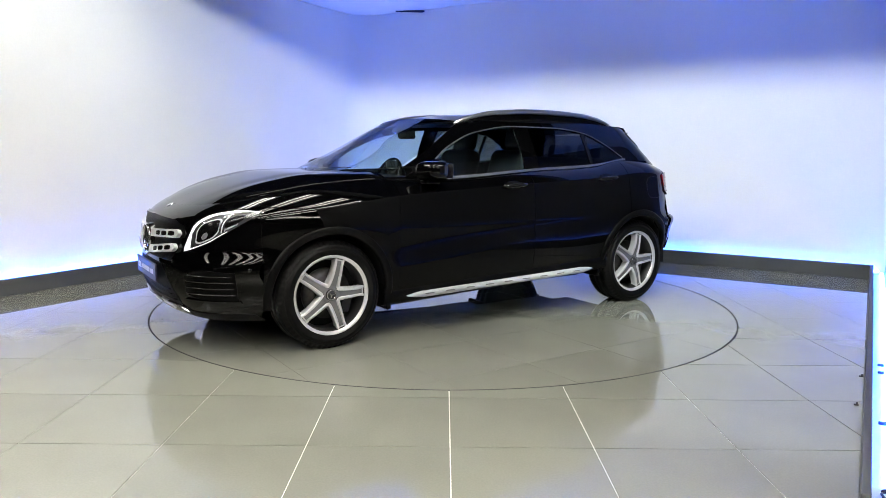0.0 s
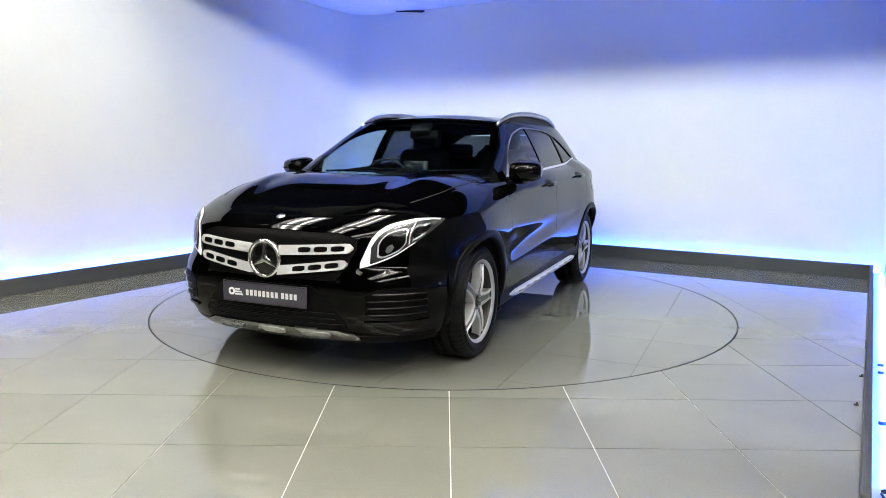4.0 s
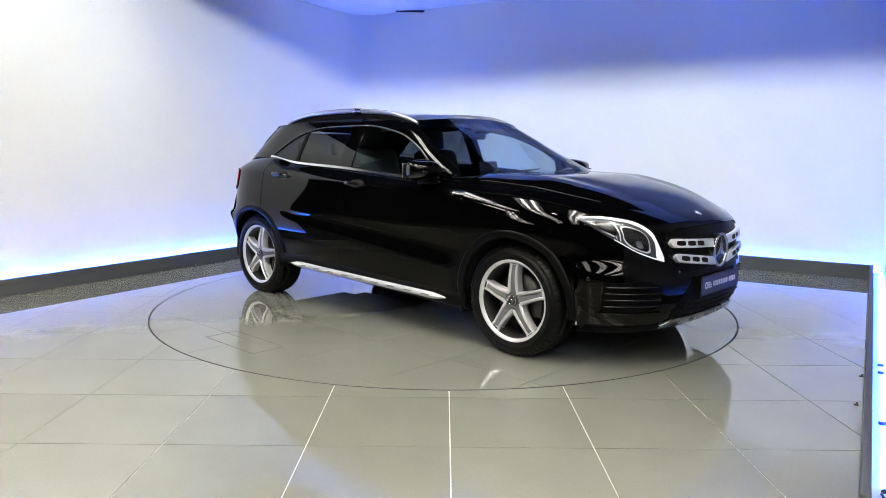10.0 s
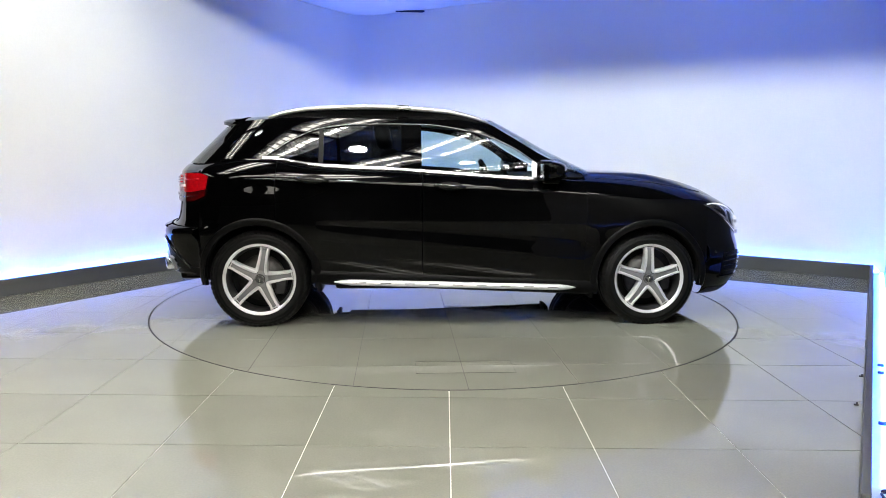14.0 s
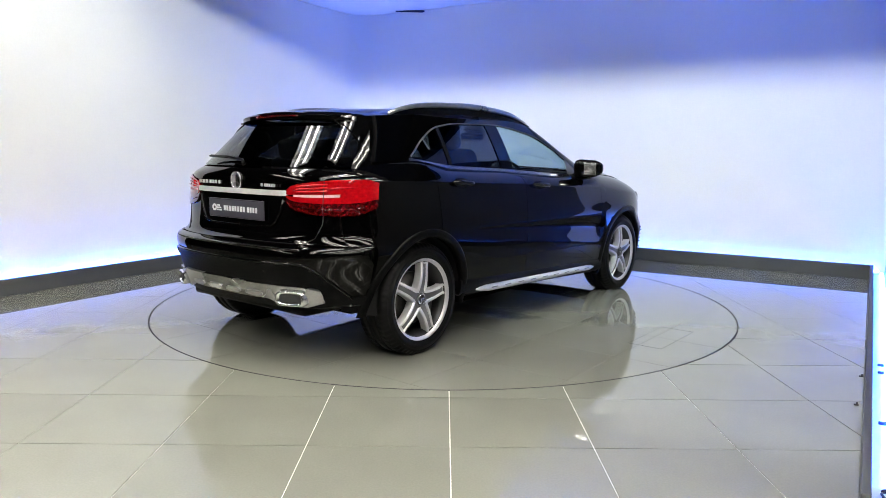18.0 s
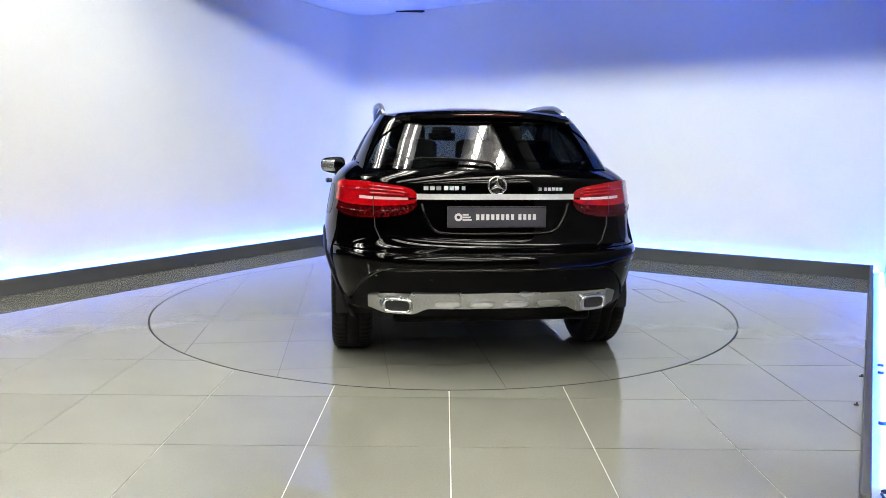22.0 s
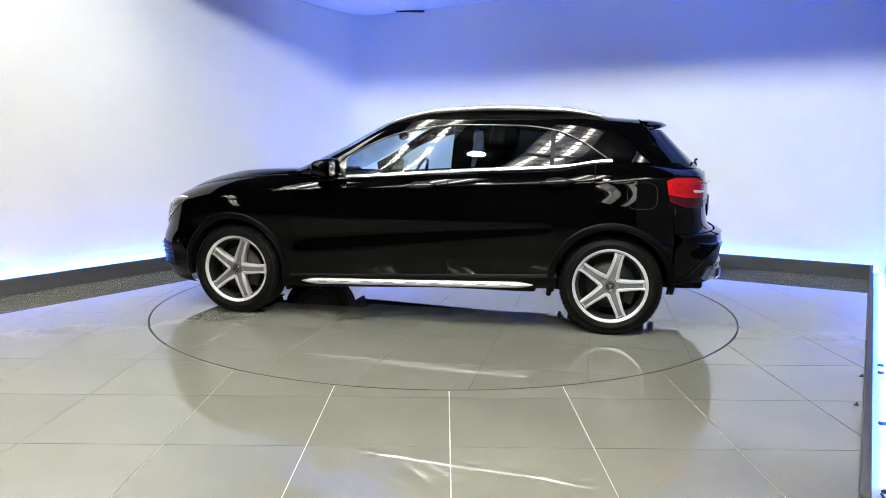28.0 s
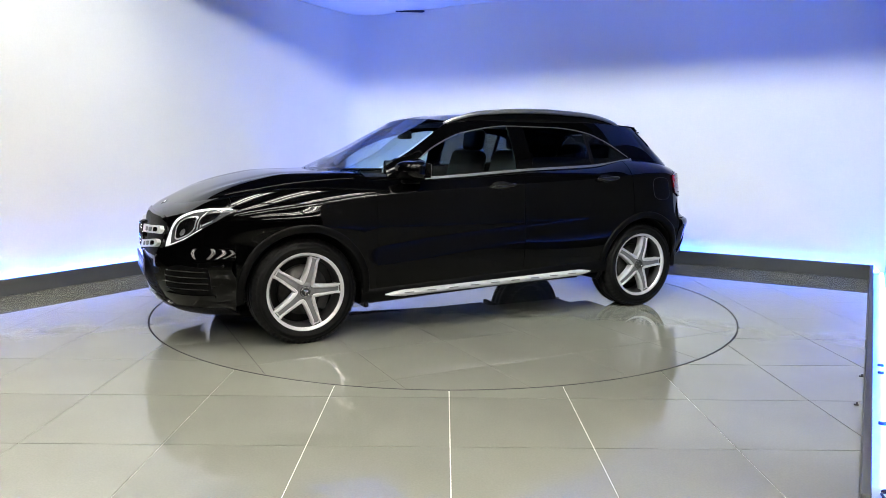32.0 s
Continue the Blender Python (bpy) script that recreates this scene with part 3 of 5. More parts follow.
def body_panels():
    for s in (1, -1):
        f = s < 0
        # front wing: over the arch, back to the door
        xs = np.concatenate([[0.885, 0.90, 0.925], arch_xs(AXF, math.pi - 0.02, 0.02, 26), [1.765]])
        wing_low = lambda x: np.where(np.abs(x - AXF) < ARCH_R, arch_z(x), 0.30)
        panel("front_wing", side_grid(0, 0, wing_low, belt, s, nz=26, xs=xs, ease=crowd), PAINT, CAR, flip=f)
        panel("front_door", side_grid(-0.245 + EPS, 0.885 - EPS, lambda x: sill(x) + 0.03, lambda x: BELT(x), s, 44, 72, ease=crowd), PAINT, CAR, flip=f)
        rear_low = lambda x: np.maximum(np.where(np.abs(x - AXR) < ARCH_R, arch_z(x), sill(x) + 0.03), sill(x) + 0.03)
        xs = np.concatenate([np.linspace(-0.245 - EPS, -0.93, 26), arch_xs(AXR, 0.03, 1.25, 12)])
        panel("rear_door", side_grid(0, 0, rear_low, belt, s, nz=72, xs=xs[::-1], ease=crowd), PAINT, CAR, flip=f)
        xs = np.concatenate([arch_xs(AXR, 1.25, math.pi - 0.03, 18) - 2 * EPS, np.linspace(-1.77, -1.86, 3)])
        quarter_low = lambda x: np.where(np.abs(x - AXR) < ARCH_R, arch_z(x), 0.69)
        panel("rear_quarter", side_grid(0, 0, quarter_low, belt, s, nz=26, xs=xs[::-1], ease=crowd), PAINT, CAR, flip=f)
    # nose: from the arch of one side round to the other
    yy = np.concatenate([np.linspace(0, 0.6, 30), np.linspace(0.615, 0.86, 34)[:-1]])
    high = np.full_like(yy, 0.85)
    for _ in range(30):
        high = 0.5 * high + 0.5 * BELT(np.maximum(1.765, end_x(yy, high - 0.0005, True)))
    rows = []
    for k in np.linspace(0, 1, 44):
        z = 0.215 + (high - 0.215) * (1 - (1 - k) ** 1.4)
        x = end_x(yy, z, True)
        cut = 1.766
        past = (x < cut) | (yy > body_y(cut, z))
        right = np.stack([np.where(past, cut, x), np.where(past, body_y(cut, z), yy), z], 1)
        rows.append(np.concatenate([right[:0:-1] * (1, -1, 1), right]))
    panel("front_bumper", rows, PAINT, CAR, flip=True)
    # tail below the rear glass
    yy = np.concatenate([np.linspace(0, 0.6, 20), np.linspace(0.62, 0.87, 30)])
    for name, z0, z1, cut in (("rear_bumper", 0.335, 0.685, -1.752), ("tailgate", 0.685 + EPS * 2, 1.10, -1.862)):
        lift = 0.02 * np.clip((yy - 0.60) / 0.24, 0, 1) * (z0 < 0.5)
        rows = []
        for k in np.linspace(0, 1, 34):
            z = z0 + lift + (z1 - z0 - lift) * k
            x = end_x(yy, z, False)
            past = (x > cut) | (yy > body_y(cut, z))
            right = np.stack([np.where(past, cut, x), np.where(past, body_y(cut, z), yy), z], 1)
            rows.append(np.concatenate([right[:0:-1] * (1, -1, 1), right]))
        panel(name, rows, PAINT, CAR)


def ridge_at(x):
    """Where the bonnet's crease runs, as a share of its half width; it draws in towards the nose."""
    return 0.80 - 0.20 * np.clip((np.asarray(x, float) - 1.0) / 1.1, 0, 1)


def bonnet_z(x, eta, k=0.0):
    """Nearly flat between the two creases, falling from them to the wings."""
    x, eta = np.asarray(x, float), np.abs(np.asarray(eta, float))
    edge, er = BELT(x), ridge_at(x)
    crest = edge + (BONNET(x) - edge) * 0.84 + 0.006
    out = np.clip((eta - er) / (1 - er), 0, 1)
    z = np.where(eta < er, crest + (BONNET(x) - crest) * (1 - (eta / er) ** 2), crest + (edge - crest) * (0.62 * out + 0.38 * out ** 2))
    valley = 0.007 * np.exp(-(((eta - er * 0.80) / 0.10) ** 2)) * np.clip((2.05 - x) / 0.4, 0, 1)
    return edge + (z - valley - edge) * (1 - k ** 7)


def bonnet():
    x0, xp = 0.90, 1.45
    xs = np.linspace(xp, 2.15, 900)
    ys = body_y(xs, BELT(xs))
    y_ref = float(body_y(xp, BELT(xp)))
    vs = np.concatenate([np.linspace(0, 0.6, 22), np.linspace(0.612, 0.97, 22), [0.985, 0.993, 0.998, 1.0]])
    ks = 1 - (1 - np.linspace(0, 1, 40)) ** 1.25

    def share(v, x):
        er = ridge_at(x)
        return er * v / 0.6 if v <= 0.6 else er + (1 - er) * (v - 0.6) / 0.4

    half = []
    for v in vs:
        below = np.where(ys <= share(v, xs) * y_ref)[0]
        x_end = xs[below[0]] if len(below) else xs[-1]
        x = x0 + (x_end - x0) * ks
        eta = share(v, x)
        at = np.minimum(x, xp)
        half.append(np.stack([x, eta * body_y(at, BELT(at)), bonnet_z(x, eta, ks)], 1))
    rows = [r * (1, -1, 1) for r in half[:0:-1]] + half
    panel("bonnet", rows, PAINT, CAR, flip=True)


def screen_place(eta, q, z0=1.045, z1=1.425, span=0.955):
    z = z0 + (z1 - z0) * q + 0.024 * (1 - eta * eta) * q + 0.010 * (1 - eta * eta)
    zz = z0 + (z1 - z0) * q
    y = eta * span
    x = -0.3 + (SCREEN(zz) + 0.3) * (1 - abs(y) ** 2.2) ** (1 / 16)
    return x, y * CABIN(zz), z


SCREEN_EDGE = [screen_place(1.0, q) for q in np.linspace(0, 1, 30)]
EDGE_X = np.array([p[0] for p in SCREEN_EDGE])[::-1]
EDGE_Z = np.array([p[2] for p in SCREEN_EDGE])[::-1]


def frame_top(x):
    """Upper edge of the body side: screen edge in front, roof edge behind."""
    return np.where(x > EDGE_X[0], np.interp(x, EDGE_X, EDGE_Z), ROOF_EDGE(x))


def glass_back(eta, q, z0=1.105, z1=1.372):
    z = z0 + (z1 - z0) * q
    y = eta * 0.90
    x = -0.5 + (BACK(z) + 0.5) * (1 - abs(y) ** 2.2) ** (1 / 10)
    return x, y * CABIN(z), z


def glasshouse():
    cell = np.linspace(-1, 1, 33)
    P = [[screen_place(e, q) for e in cell * 0.985] for q in np.linspace(0.015, 0.985, 16)]
    panel("windscreen", P, GLASS_SCREEN, CAR, "clear windscreen", thick=0)
    P = [[glass_back(e, q) for e in cell] for q in np.linspace(0.02, 0.98, 12)]
    panel("rear_window", P, GLASS_DARK, CAR, "dark tinted rear window", thick=0)
    for s in (1, -1):
        f = s < 0
        up = lambda x: frame_top(x)
        # cant rail and front pillar, over the side windows
        xs = np.concatenate([np.linspace(-1.31, -1.0, 12), np.linspace(-0.95, 0.2, 20), np.linspace(0.25, 0.765, 20)])
        panel("roof_frame", side_grid(0, 0, lambda x: np.where(x > 0.66, np.minimum(WIN_LOW(0.66), up(x) - 0.004), np.minimum(WIN_TOP(x), up(x) - 0.01)), up, s, nz=6, xs=xs, fn=cabin_y), PAINT, CAR, flip=f)
        panel("rear_pillar", side_grid(-1.31, -1.62, lambda x: BELT(x), up, s, 14, 14, fn=lambda x, z: np.minimum(cabin_y(x, z), 9)), PAINT, CAR, flip=not f)
        for name, x0, x1, mat, lab in (("front_window", -0.25, 0.655, GLASS_CLEAR, "clear front side window"), ("rear_side_window", -0.93, -0.385, GLASS_DARK, "privacy-tinted rear side window"),
                                       ("quarter_window", -1.30, -0.95, GLASS_DARK, "privacy-tinted quarter window")):
            panel(name, side_grid(x0, x1, WIN_LOW, lambda x: np.maximum(WIN_TOP(x), WIN_LOW(x) + 0.002), s, 26, 10, -0.006, fn=cabin_y), mat, CAR, lab, thick=0, flip=f)
        panel("door_pillar", side_grid(-0.387, -0.248, WIN_LOW, WIN_TOP, s, 4, 10, 0.001, fn=cabin_y), PAINT, CAR, flip=f)
        panel("quarter_bar", side_grid(-0.955, -0.925, WIN_LOW, WIN_TOP, s, 3, 10, 0.002, fn=cabin_y), CLADDING, CAR, flip=f)
        # bright strip along the foot of the windows
        panel("window_trim", side_grid(-1.33, 0.60, lambda x: WIN_LOW(x) - 0.017, lambda x: WIN_LOW(x) + 0.002, s, 40, 4, 0.006, fn=cabin_y), CHROME, CAR, "polished chrome window strip", thick=0.006, flip=f)
    # roof skin between the two roof edges
    xs = np.concatenate([np.linspace(0.0, 1.0, 28)])
    rows = []
    for eta in np.linspace(-1, 1, 25):
        row = []
        front = np.array(screen_place(eta * 0.985, 0.985))
        for k in xs:
            x = front[0] + (-1.70 + 0.13 * abs(eta) ** 3 - front[0]) * k
            z = ROOF_EDGE(x) + 0.065 * (1 - eta * eta) * (1 - 0.3 * k)
            if k < 0.15:
                b = k / 0.15
                z = front[2] * (1 - b) + z * b if k == 0 else z + (front[2] - (ROOF_EDGE(front[0]) + 0.065 * (1 - eta * eta))) * (1 - b)
            y = eta * float(cabin_y(min(max(x, -1.55), 0.1), ROOF_EDGE(x))) * (1 - 0.07 * k ** 8) * (1 - 0.05 * max(0.0, 1 - k / 0.15))
            row.append((x, y, float(z)))
        rows.append(row)
    panel("roof", rows, PAINT, CAR)


def wheel():
    """Tyre, five-spoke alloy rim, brake disc; its outer face looks along +y."""
    hub = new("wheel")
    R, r = TYRE_R, 0.243
    prof = [(r - 0.004, -0.11), (r + 0.012, -0.118), (r + 0.05, -0.121), (R - 0.03, -0.115), (R - 0.008, -0.10), (R, -0.085), (R, -0.04), (R - 0.007, -0.038), (R - 0.007, -0.03), (R, -0.028),
            (R, 0.028), (R - 0.007, 0.03), (R - 0.007, 0.038), (R, 0.04), (R, 0.085), (R - 0.009, 0.101), (R - 0.022, 0.112), (R - 0.027, 0.1155), (R - 0.029, 0.1155), (R - 0.045, 0.119), (r + 0.05, 0.1215), (r + 0.03, 0.1215), (r + 0.027, 0.1195), (r + 0.014, 0.119), (r + 0.004, 0.113), (r - 0.004, 0.107)]
    bm = revolve_bm(prof, 240)
    for v in bm.verts:
        rad = math.hypot(v.co.x, v.co.z)
        if rad > R - 0.025 and abs(v.co.y) > 0.05:
            k = int(math.floor((math.atan2(v.co.z, v.co.x) + math.pi) / (2 * math.pi) * 240 + 0.5)) % 4
            if k == 0:
                f = (rad - 0.0055) / rad
                v.co.x, v.co.z = v.co.x * f, v.co.z * f
    tyre = part("tyre", bm, RUBBER, hub, "black rubber tyre")
    rim = part("rim", revolve_bm([(r - 0.016, 0.098), (r - 0.010, 0.107), (r - 0.002, 0.110), (r + 0.004, 0.114), (r + 0.005, 0.104)], 96), ALLOY, hub, "silver five-spoke alloy rim")
    part("barrel", revolve_bm([(r, -0.10), (r - 0.02, -0.09), (r - 0.034, 0.04), (r - 0.026, 0.08), (r - 0.016, 0.098)], 72), ALLOY_DARK, rim, "grey rim barrel")

    def across(t):
        rad = 0.035 + (r - 0.012 - 0.035) * t
        half = 0.029 + 0.010 * (1 - t) ** 1.3 + 0.010 * (1 - t) ** 5 + 0.010 * max(0.0, t - 0.86) / 0.14
        out = 0.098 + 0.012 * math.sin(math.pi * min(1, t * 1.05)) - 0.002 * t
        return rad, half, out

    for k in range(5):
        a = 2 * math.pi * k / 5 + math.pi / 2
        rows, groove = [], []
        for t in np.linspace(0, 1, 12):
            rad, half, out = across(t)
            inner = half * (0.54 + 0.04 * t)
            rows.append([(rad, o, h) for h, o in ((-half, out - 0.055), (-half, out - 0.006), (-half + 0.005, out - 0.001), (-inner, out), (-inner + 0.004, out - 0.008), (inner - 0.004, out - 0.008), (inner, out), (half - 0.005, out - 0.001), (half, out - 0.006), (half, out - 0.055))])
            if 0.0 < t < 0.97:
                groove.append([(rad, out - 0.0072, h) for h in (-inner + 0.0045, 0, inner - 0.0045)])
        ob = part("spoke", moved(grid_bm(rows, flip=True), Matrix.Rotation(-a, 4, "Y")), ALLOY, rim)
        e = ob.modifiers.new("edges", "EDGE_SPLIT")
        e.split_angle = radians(30)
        part("spoke_groove", moved(grid_bm(groove, flip=True), Matrix.Rotation(-a, 4, "Y")), ALLOY_GREY, rim, "grey hollow of a spoke")
    part("hub_plate", revolve_bm([(0.002, 0.095), (0.058, 0.095), (0.070, 0.090), (0.074, 0.05)], 40), ALLOY_GREY, rim)
    for k in range(5):
        a = 2 * math.pi * (k + 0.5) / 5 + math.pi / 2
        at = (0.054 * math.cos(a), 0.0985, 0.054 * math.sin(a))
        part("bolt", moved(revolve_bm([(0.001, 0.0), (0.0105, 0.0), (0.0115, -0.012)], 12), Matrix.Translation(at)), GLOSS_BLACK, rim, "black wheel bolt")
    part("valve", moved(revolve_bm([(0.001, 0.0), (0.004, 0.0), (0.005, -0.02)], 8), Matrix.Translation((0.215 * math.cos(-0.85), 0.096, 0.215 * math.sin(-0.85)))), GLOSS_BLACK, rim)
    part("hub_cap", revolve_bm([(0.001, 0.106), (0.028, 0.106), (0.034, 0.102), (0.036, 0.092)], 32), ALLOY_DARK, rim, "grey hub cap")
    part("emblem", moved(emblem(0.028), Matrix.Translation((0, 0.1063, 0)) @ Matrix.Rotation(radians(-90), 4, "X")), CHROME, rim, "chrome ring emblem")
    part("brake_disc", revolve_bm([(0.06, 0.03), (0.158, 0.03), (0.158, 0.0), (0.06, 0.0)], 48), STEEL, hub, "bare steel brake disc")
    part("brake_hub", revolve_bm([(0.001, 0.06), (0.075, 0.055), (0.08, 0.03)], 32), STEEL, hub)
    part("caliper", moved(box_bm(0.07, 0.07, 0.16, 0.012), Matrix.Translation((-0.14, 0.015, -0.01))), ALLOY_DARK, hub, "grey brake caliper")
    part("rim_back", revolve_bm([(0.002, -0.04), (r - 0.02, -0.04)], 40), INTERIOR, hub)
    return hub


def emblem(radius):
    """A round ring with three tapered arms, lying in the xy plane."""
    w = radius * 0.10
    ring = revolve_bm([(radius - w, 0.0), (radius - w * 0.8, w * 0.7), (radius, w * 0.9), (radius + w * 0.8, w * 0.7), (radius + w, 0.0)], 40)
    moved(ring, Matrix.Rotation(radians(90), 4, "X"))
    bms = [ring]
    for k in range(3):
        a = math.pi / 2 + 2 * math.pi * k / 3
        bm = bmesh.new()
        tip = bm.verts.new((radius * 0.97 * math.cos(a), radius * 0.97 * math.sin(a), w * 0.2))
        top = bm.verts.new((0, 0, radius * 0.16))
        b1 = bm.verts.new((radius * 0.2 * math.cos(a + 1.05), radius * 0.2 * math.sin(a + 1.05), 0))
        b2 = bm.verts.new((radius * 0.2 * math.cos(a - 1.05), radius * 0.2 * math.sin(a - 1.05), 0))
        bm.faces.new((tip, top, b1)), bm.faces.new((top, tip, b2))
        bms.append(bm)
    return join_bm(*bms)


def wheels():
    first = wheel()
    first.parent = CAR
    first.matrix_basis = pose(AXF, 0.765, HUB, 0, -17, 0)
    for x, s, turn in ((AXR, 1, -15), (AXF, -1, 0), (AXR, -1, -10)):
        copy_thing(first, pose(x, s * 0.765, HUB, 0, turn, 0 if s > 0 else 180))


# ---- fittings laid on the skin ----
def wrap(p, z, front=True, lift=0.0):
    """The place p metres round the nose or tail from the middle line, at height z, lifted off the skin."""
    key = (round(float(z), 4), front)
    if key not in WRAPS:
        k = 1 - np.linspace(1, 0, 160) ** 1.6
        y = k * float(body_y(0.62 if front else -0.62, z)) * 0.9995
        x = end_x(y, np.full_like(y, z), front)
        side = np.linspace(x[-1], 0.7 if front else -0.7, 60)[1:]
        x, y = np.concatenate([x, side]), np.concatenate([y, body_y(side, np.full_like(side, z))])
        arc = np.concatenate([[0], np.cumsum(np.hypot(np.diff(x), np.diff(y)))])
        WRAPS[key] = (arc, x, y)
    arc, x, y = WRAPS[key]
    s = -1 if p < 0 else 1
    p = abs(p)
    a = np.array([np.interp(p, arc, x), np.interp(p, arc, y)])
    b = np.array([np.interp(p + 0.01, arc, x), np.interp(p + 0.01, arc, y)])
    c = np.array([np.interp(max(p - 0.01, 0), arc, x), np.interp(max(p - 0.01, 0), arc, y)])
    d = (b - c) / max(np.linalg.norm(b - c), 1e-9)
    n = np.array([d[1], -d[0]]) if front else np.array([-d[1], d[0]])
    if p < 0.01:
        n = np.array([1.0 if front else -1.0, 0.0])
    if not front:
        n = np.array([-abs(d[1]), abs(d[0])]) if p > 0.01 else n
    else:
        n = np.array([abs(d[1]), abs(d[0])]) if p > 0.01 else n
    return (a[0] + n[0] * lift, s * (a[1] + n[1] * lift), float(z))


WRAPS = {}


def wrap_at(x, z, front=True):
    """How far round the skin the station x on the side lies."""
    wrap(0.1, z, front)
    arc, xs, ys = WRAPS[(round(float(z), 4), front)]
    i = int(np.argmin(np.abs(xs - x)))
    return float(arc[i])


def skin_patch(name, ps, low, high, mat, parent, front=True, lift=0.004, nz=8, label="", thick=0.006, side=1):
    """A piece on the nose or tail between two heights, along the stations ps."""
    rows = []
    for k in np.linspace(0, 1, nz):
        row = []
        for i, p in enumerate(ps):
            z = low[i] + (high[i] - low[i]) * k
            row.append(wrap(p * side, z, front, lift))
        rows.append(row)
    turn = (ps[-1] > ps[0]) == (side > 0)
    return panel(name, rows, mat, parent, label, thick=thick, flip=turn if front else not turn)


def grille():
    ps = np.linspace(-0.50, 0.50, 41)
    edge = np.clip((np.abs(ps) - 0.40) / 0.10, 0, 1)
    low = 0.545 + 0.16 * edge ** 1.2
    high = 0.797 - 0.025 * edge - 0.02 * np.abs(ps)
    g = skin_patch("grille", ps, low, high, CLADDING, CAR, lift=0.003, nz=10, label="black radiator grille with two silver louvres")
    frame_p = np.linspace(-0.515, 0.515, 41)
    skin_patch("grille_lip", frame_p, 0.797 - 0.02 * np.abs(frame_p) - 0.03 * np.clip((np.abs(frame_p) - 0.40) / 0.115, 0, 1), 0.812 - 0.02 * np.abs(frame_p) - 0.025 * np.clip((np.abs(frame_p) - 0.40) / 0.115, 0, 1), PAINT, g, lift=0.012, nz=4, thick=0.012)
    for s in (1, -1):
        for zo, zi, po, h in ((0.716, 0.692, 0.487, 0.025), (0.636, 0.588, 0.462, 0.0235)):
            ps = np.linspace(0.085, po, 22)
            mid = zi + (zo - zi) * (ps - 0.085) / (po - 0.085)
            taper = h * (1 - 0.85 * np.clip((ps - po + 0.03) / 0.03, 0, 1) ** 2)
            bar = skin_patch("louvre", ps, mid - taper, mid + taper, SILVER, g, lift=0.030, nz=7, label="silver grille louvre", thick=0.025, side=s)
            for k in range(3):
                c = po - 0.075 - 0.088 * k
                w = np.linspace(c - 0.035, c + 0.035, 9)
                m = zi + (zo - zi) * (w - 0.085) / (po - 0.085)
                cut = 0.0135 - 0.005 * np.abs(np.linspace(-1, 1, 9)) ** 4
                skin_patch("slot", w, m - cut, m + cut, GLOSS_BLACK, bar, lift=0.0312, nz=3, thick=0, side=s)
    part("emblem_disc", moved(revolve_bm([(0.001, 0.0), (0.088, 0.0), (0.098, -0.01), (0.10, -0.04)], 48), pose(2.222, 0, 0.642, 0, 0, -90)), GLOSS_BLACK, g, "gloss black emblem disc")
    part("emblem", moved(emblem(0.093), pose(2.222, 0, 0.642) @ Matrix.Rotation(radians(90), 4, "Z") @ Matrix.Rotation(radians(90), 4, "X")), CHROME, g, "large chrome ring emblem")


def letters(parent, origin, right, up, height, words, mat, gap=0.25):
    """Plain bars in the place of lettering, one for each sign."""
    o, r, u = Vector(origin), Vector(right).normalized(), Vector(up).normalized()
    n = r.cross(u)
    at = 0.0
    for count, width in words:
        step = width / count
        for k in range(count):
            c = o + r * (at + step * (k + 0.5))
            m = Matrix.Translation(c) @ Matrix((r, u, n)).transposed().to_4x4()
            part("lettering_bar", moved(box_bm(step * (1 - gap), height, 0.002), m), mat, parent, smooth=False)
        at += width + height * 0.45


def number_board(name, x, z, front):
    """A slate-coloured show plate with a round mark and bars of lettering."""
    s = 1 if front else -1
    plate = part(name, moved(box_bm(0.535, 0.112, 0.008, 0.003), pose(x, 0, z) @ Matrix.Rotation(radians(90 * s), 4, "Z") @ Matrix.Rotation(radians(90), 4, "X")), PLATE, CAR, "dark slate show plate with white lettering bars", smooth=False)
    part("edge_line", moved(join_bm(box_bm(0.525, 0.0015, 0.001, m=pose(0, 0.0515, 0.0045)), box_bm(0.525, 0.0015, 0.001, m=pose(0, -0.0515, 0.0045))), pose(x, 0, z) @ Matrix.Rotation(radians(90 * s), 4, "Z") @ Matrix.Rotation(radians(90), 4, "X")), CLADDING, plate, smooth=False)
    f = x + s * 0.0055
    right = (0, s, 0)
    part("round_mark", moved(revolve_bm([(0.009, 0.0), (0.021, 0.0), (0.021, 0.002)], 24), Matrix.Translation((f, -s * 0.208, z)) @ Matrix.Rotation(radians(90), 4, "Z")), PLATE_WHITE, plate, smooth=False)
    for k, w in enumerate((0.032, 0.045, 0.050)):
        part("stripe", box_bm(0.002, w, 0.0085, m=pose(f, -s * (0.186 - w / 2), z + 0.013 - 0.0135 * k)), PLATE_WHITE, plate, smooth=False)
    letters(plate, (f, -s * 0.118, z), right, (0, 0, 1), 0.030, ((8, 0.215), (4, 0.105)), PLATE_WHITE, 0.38)


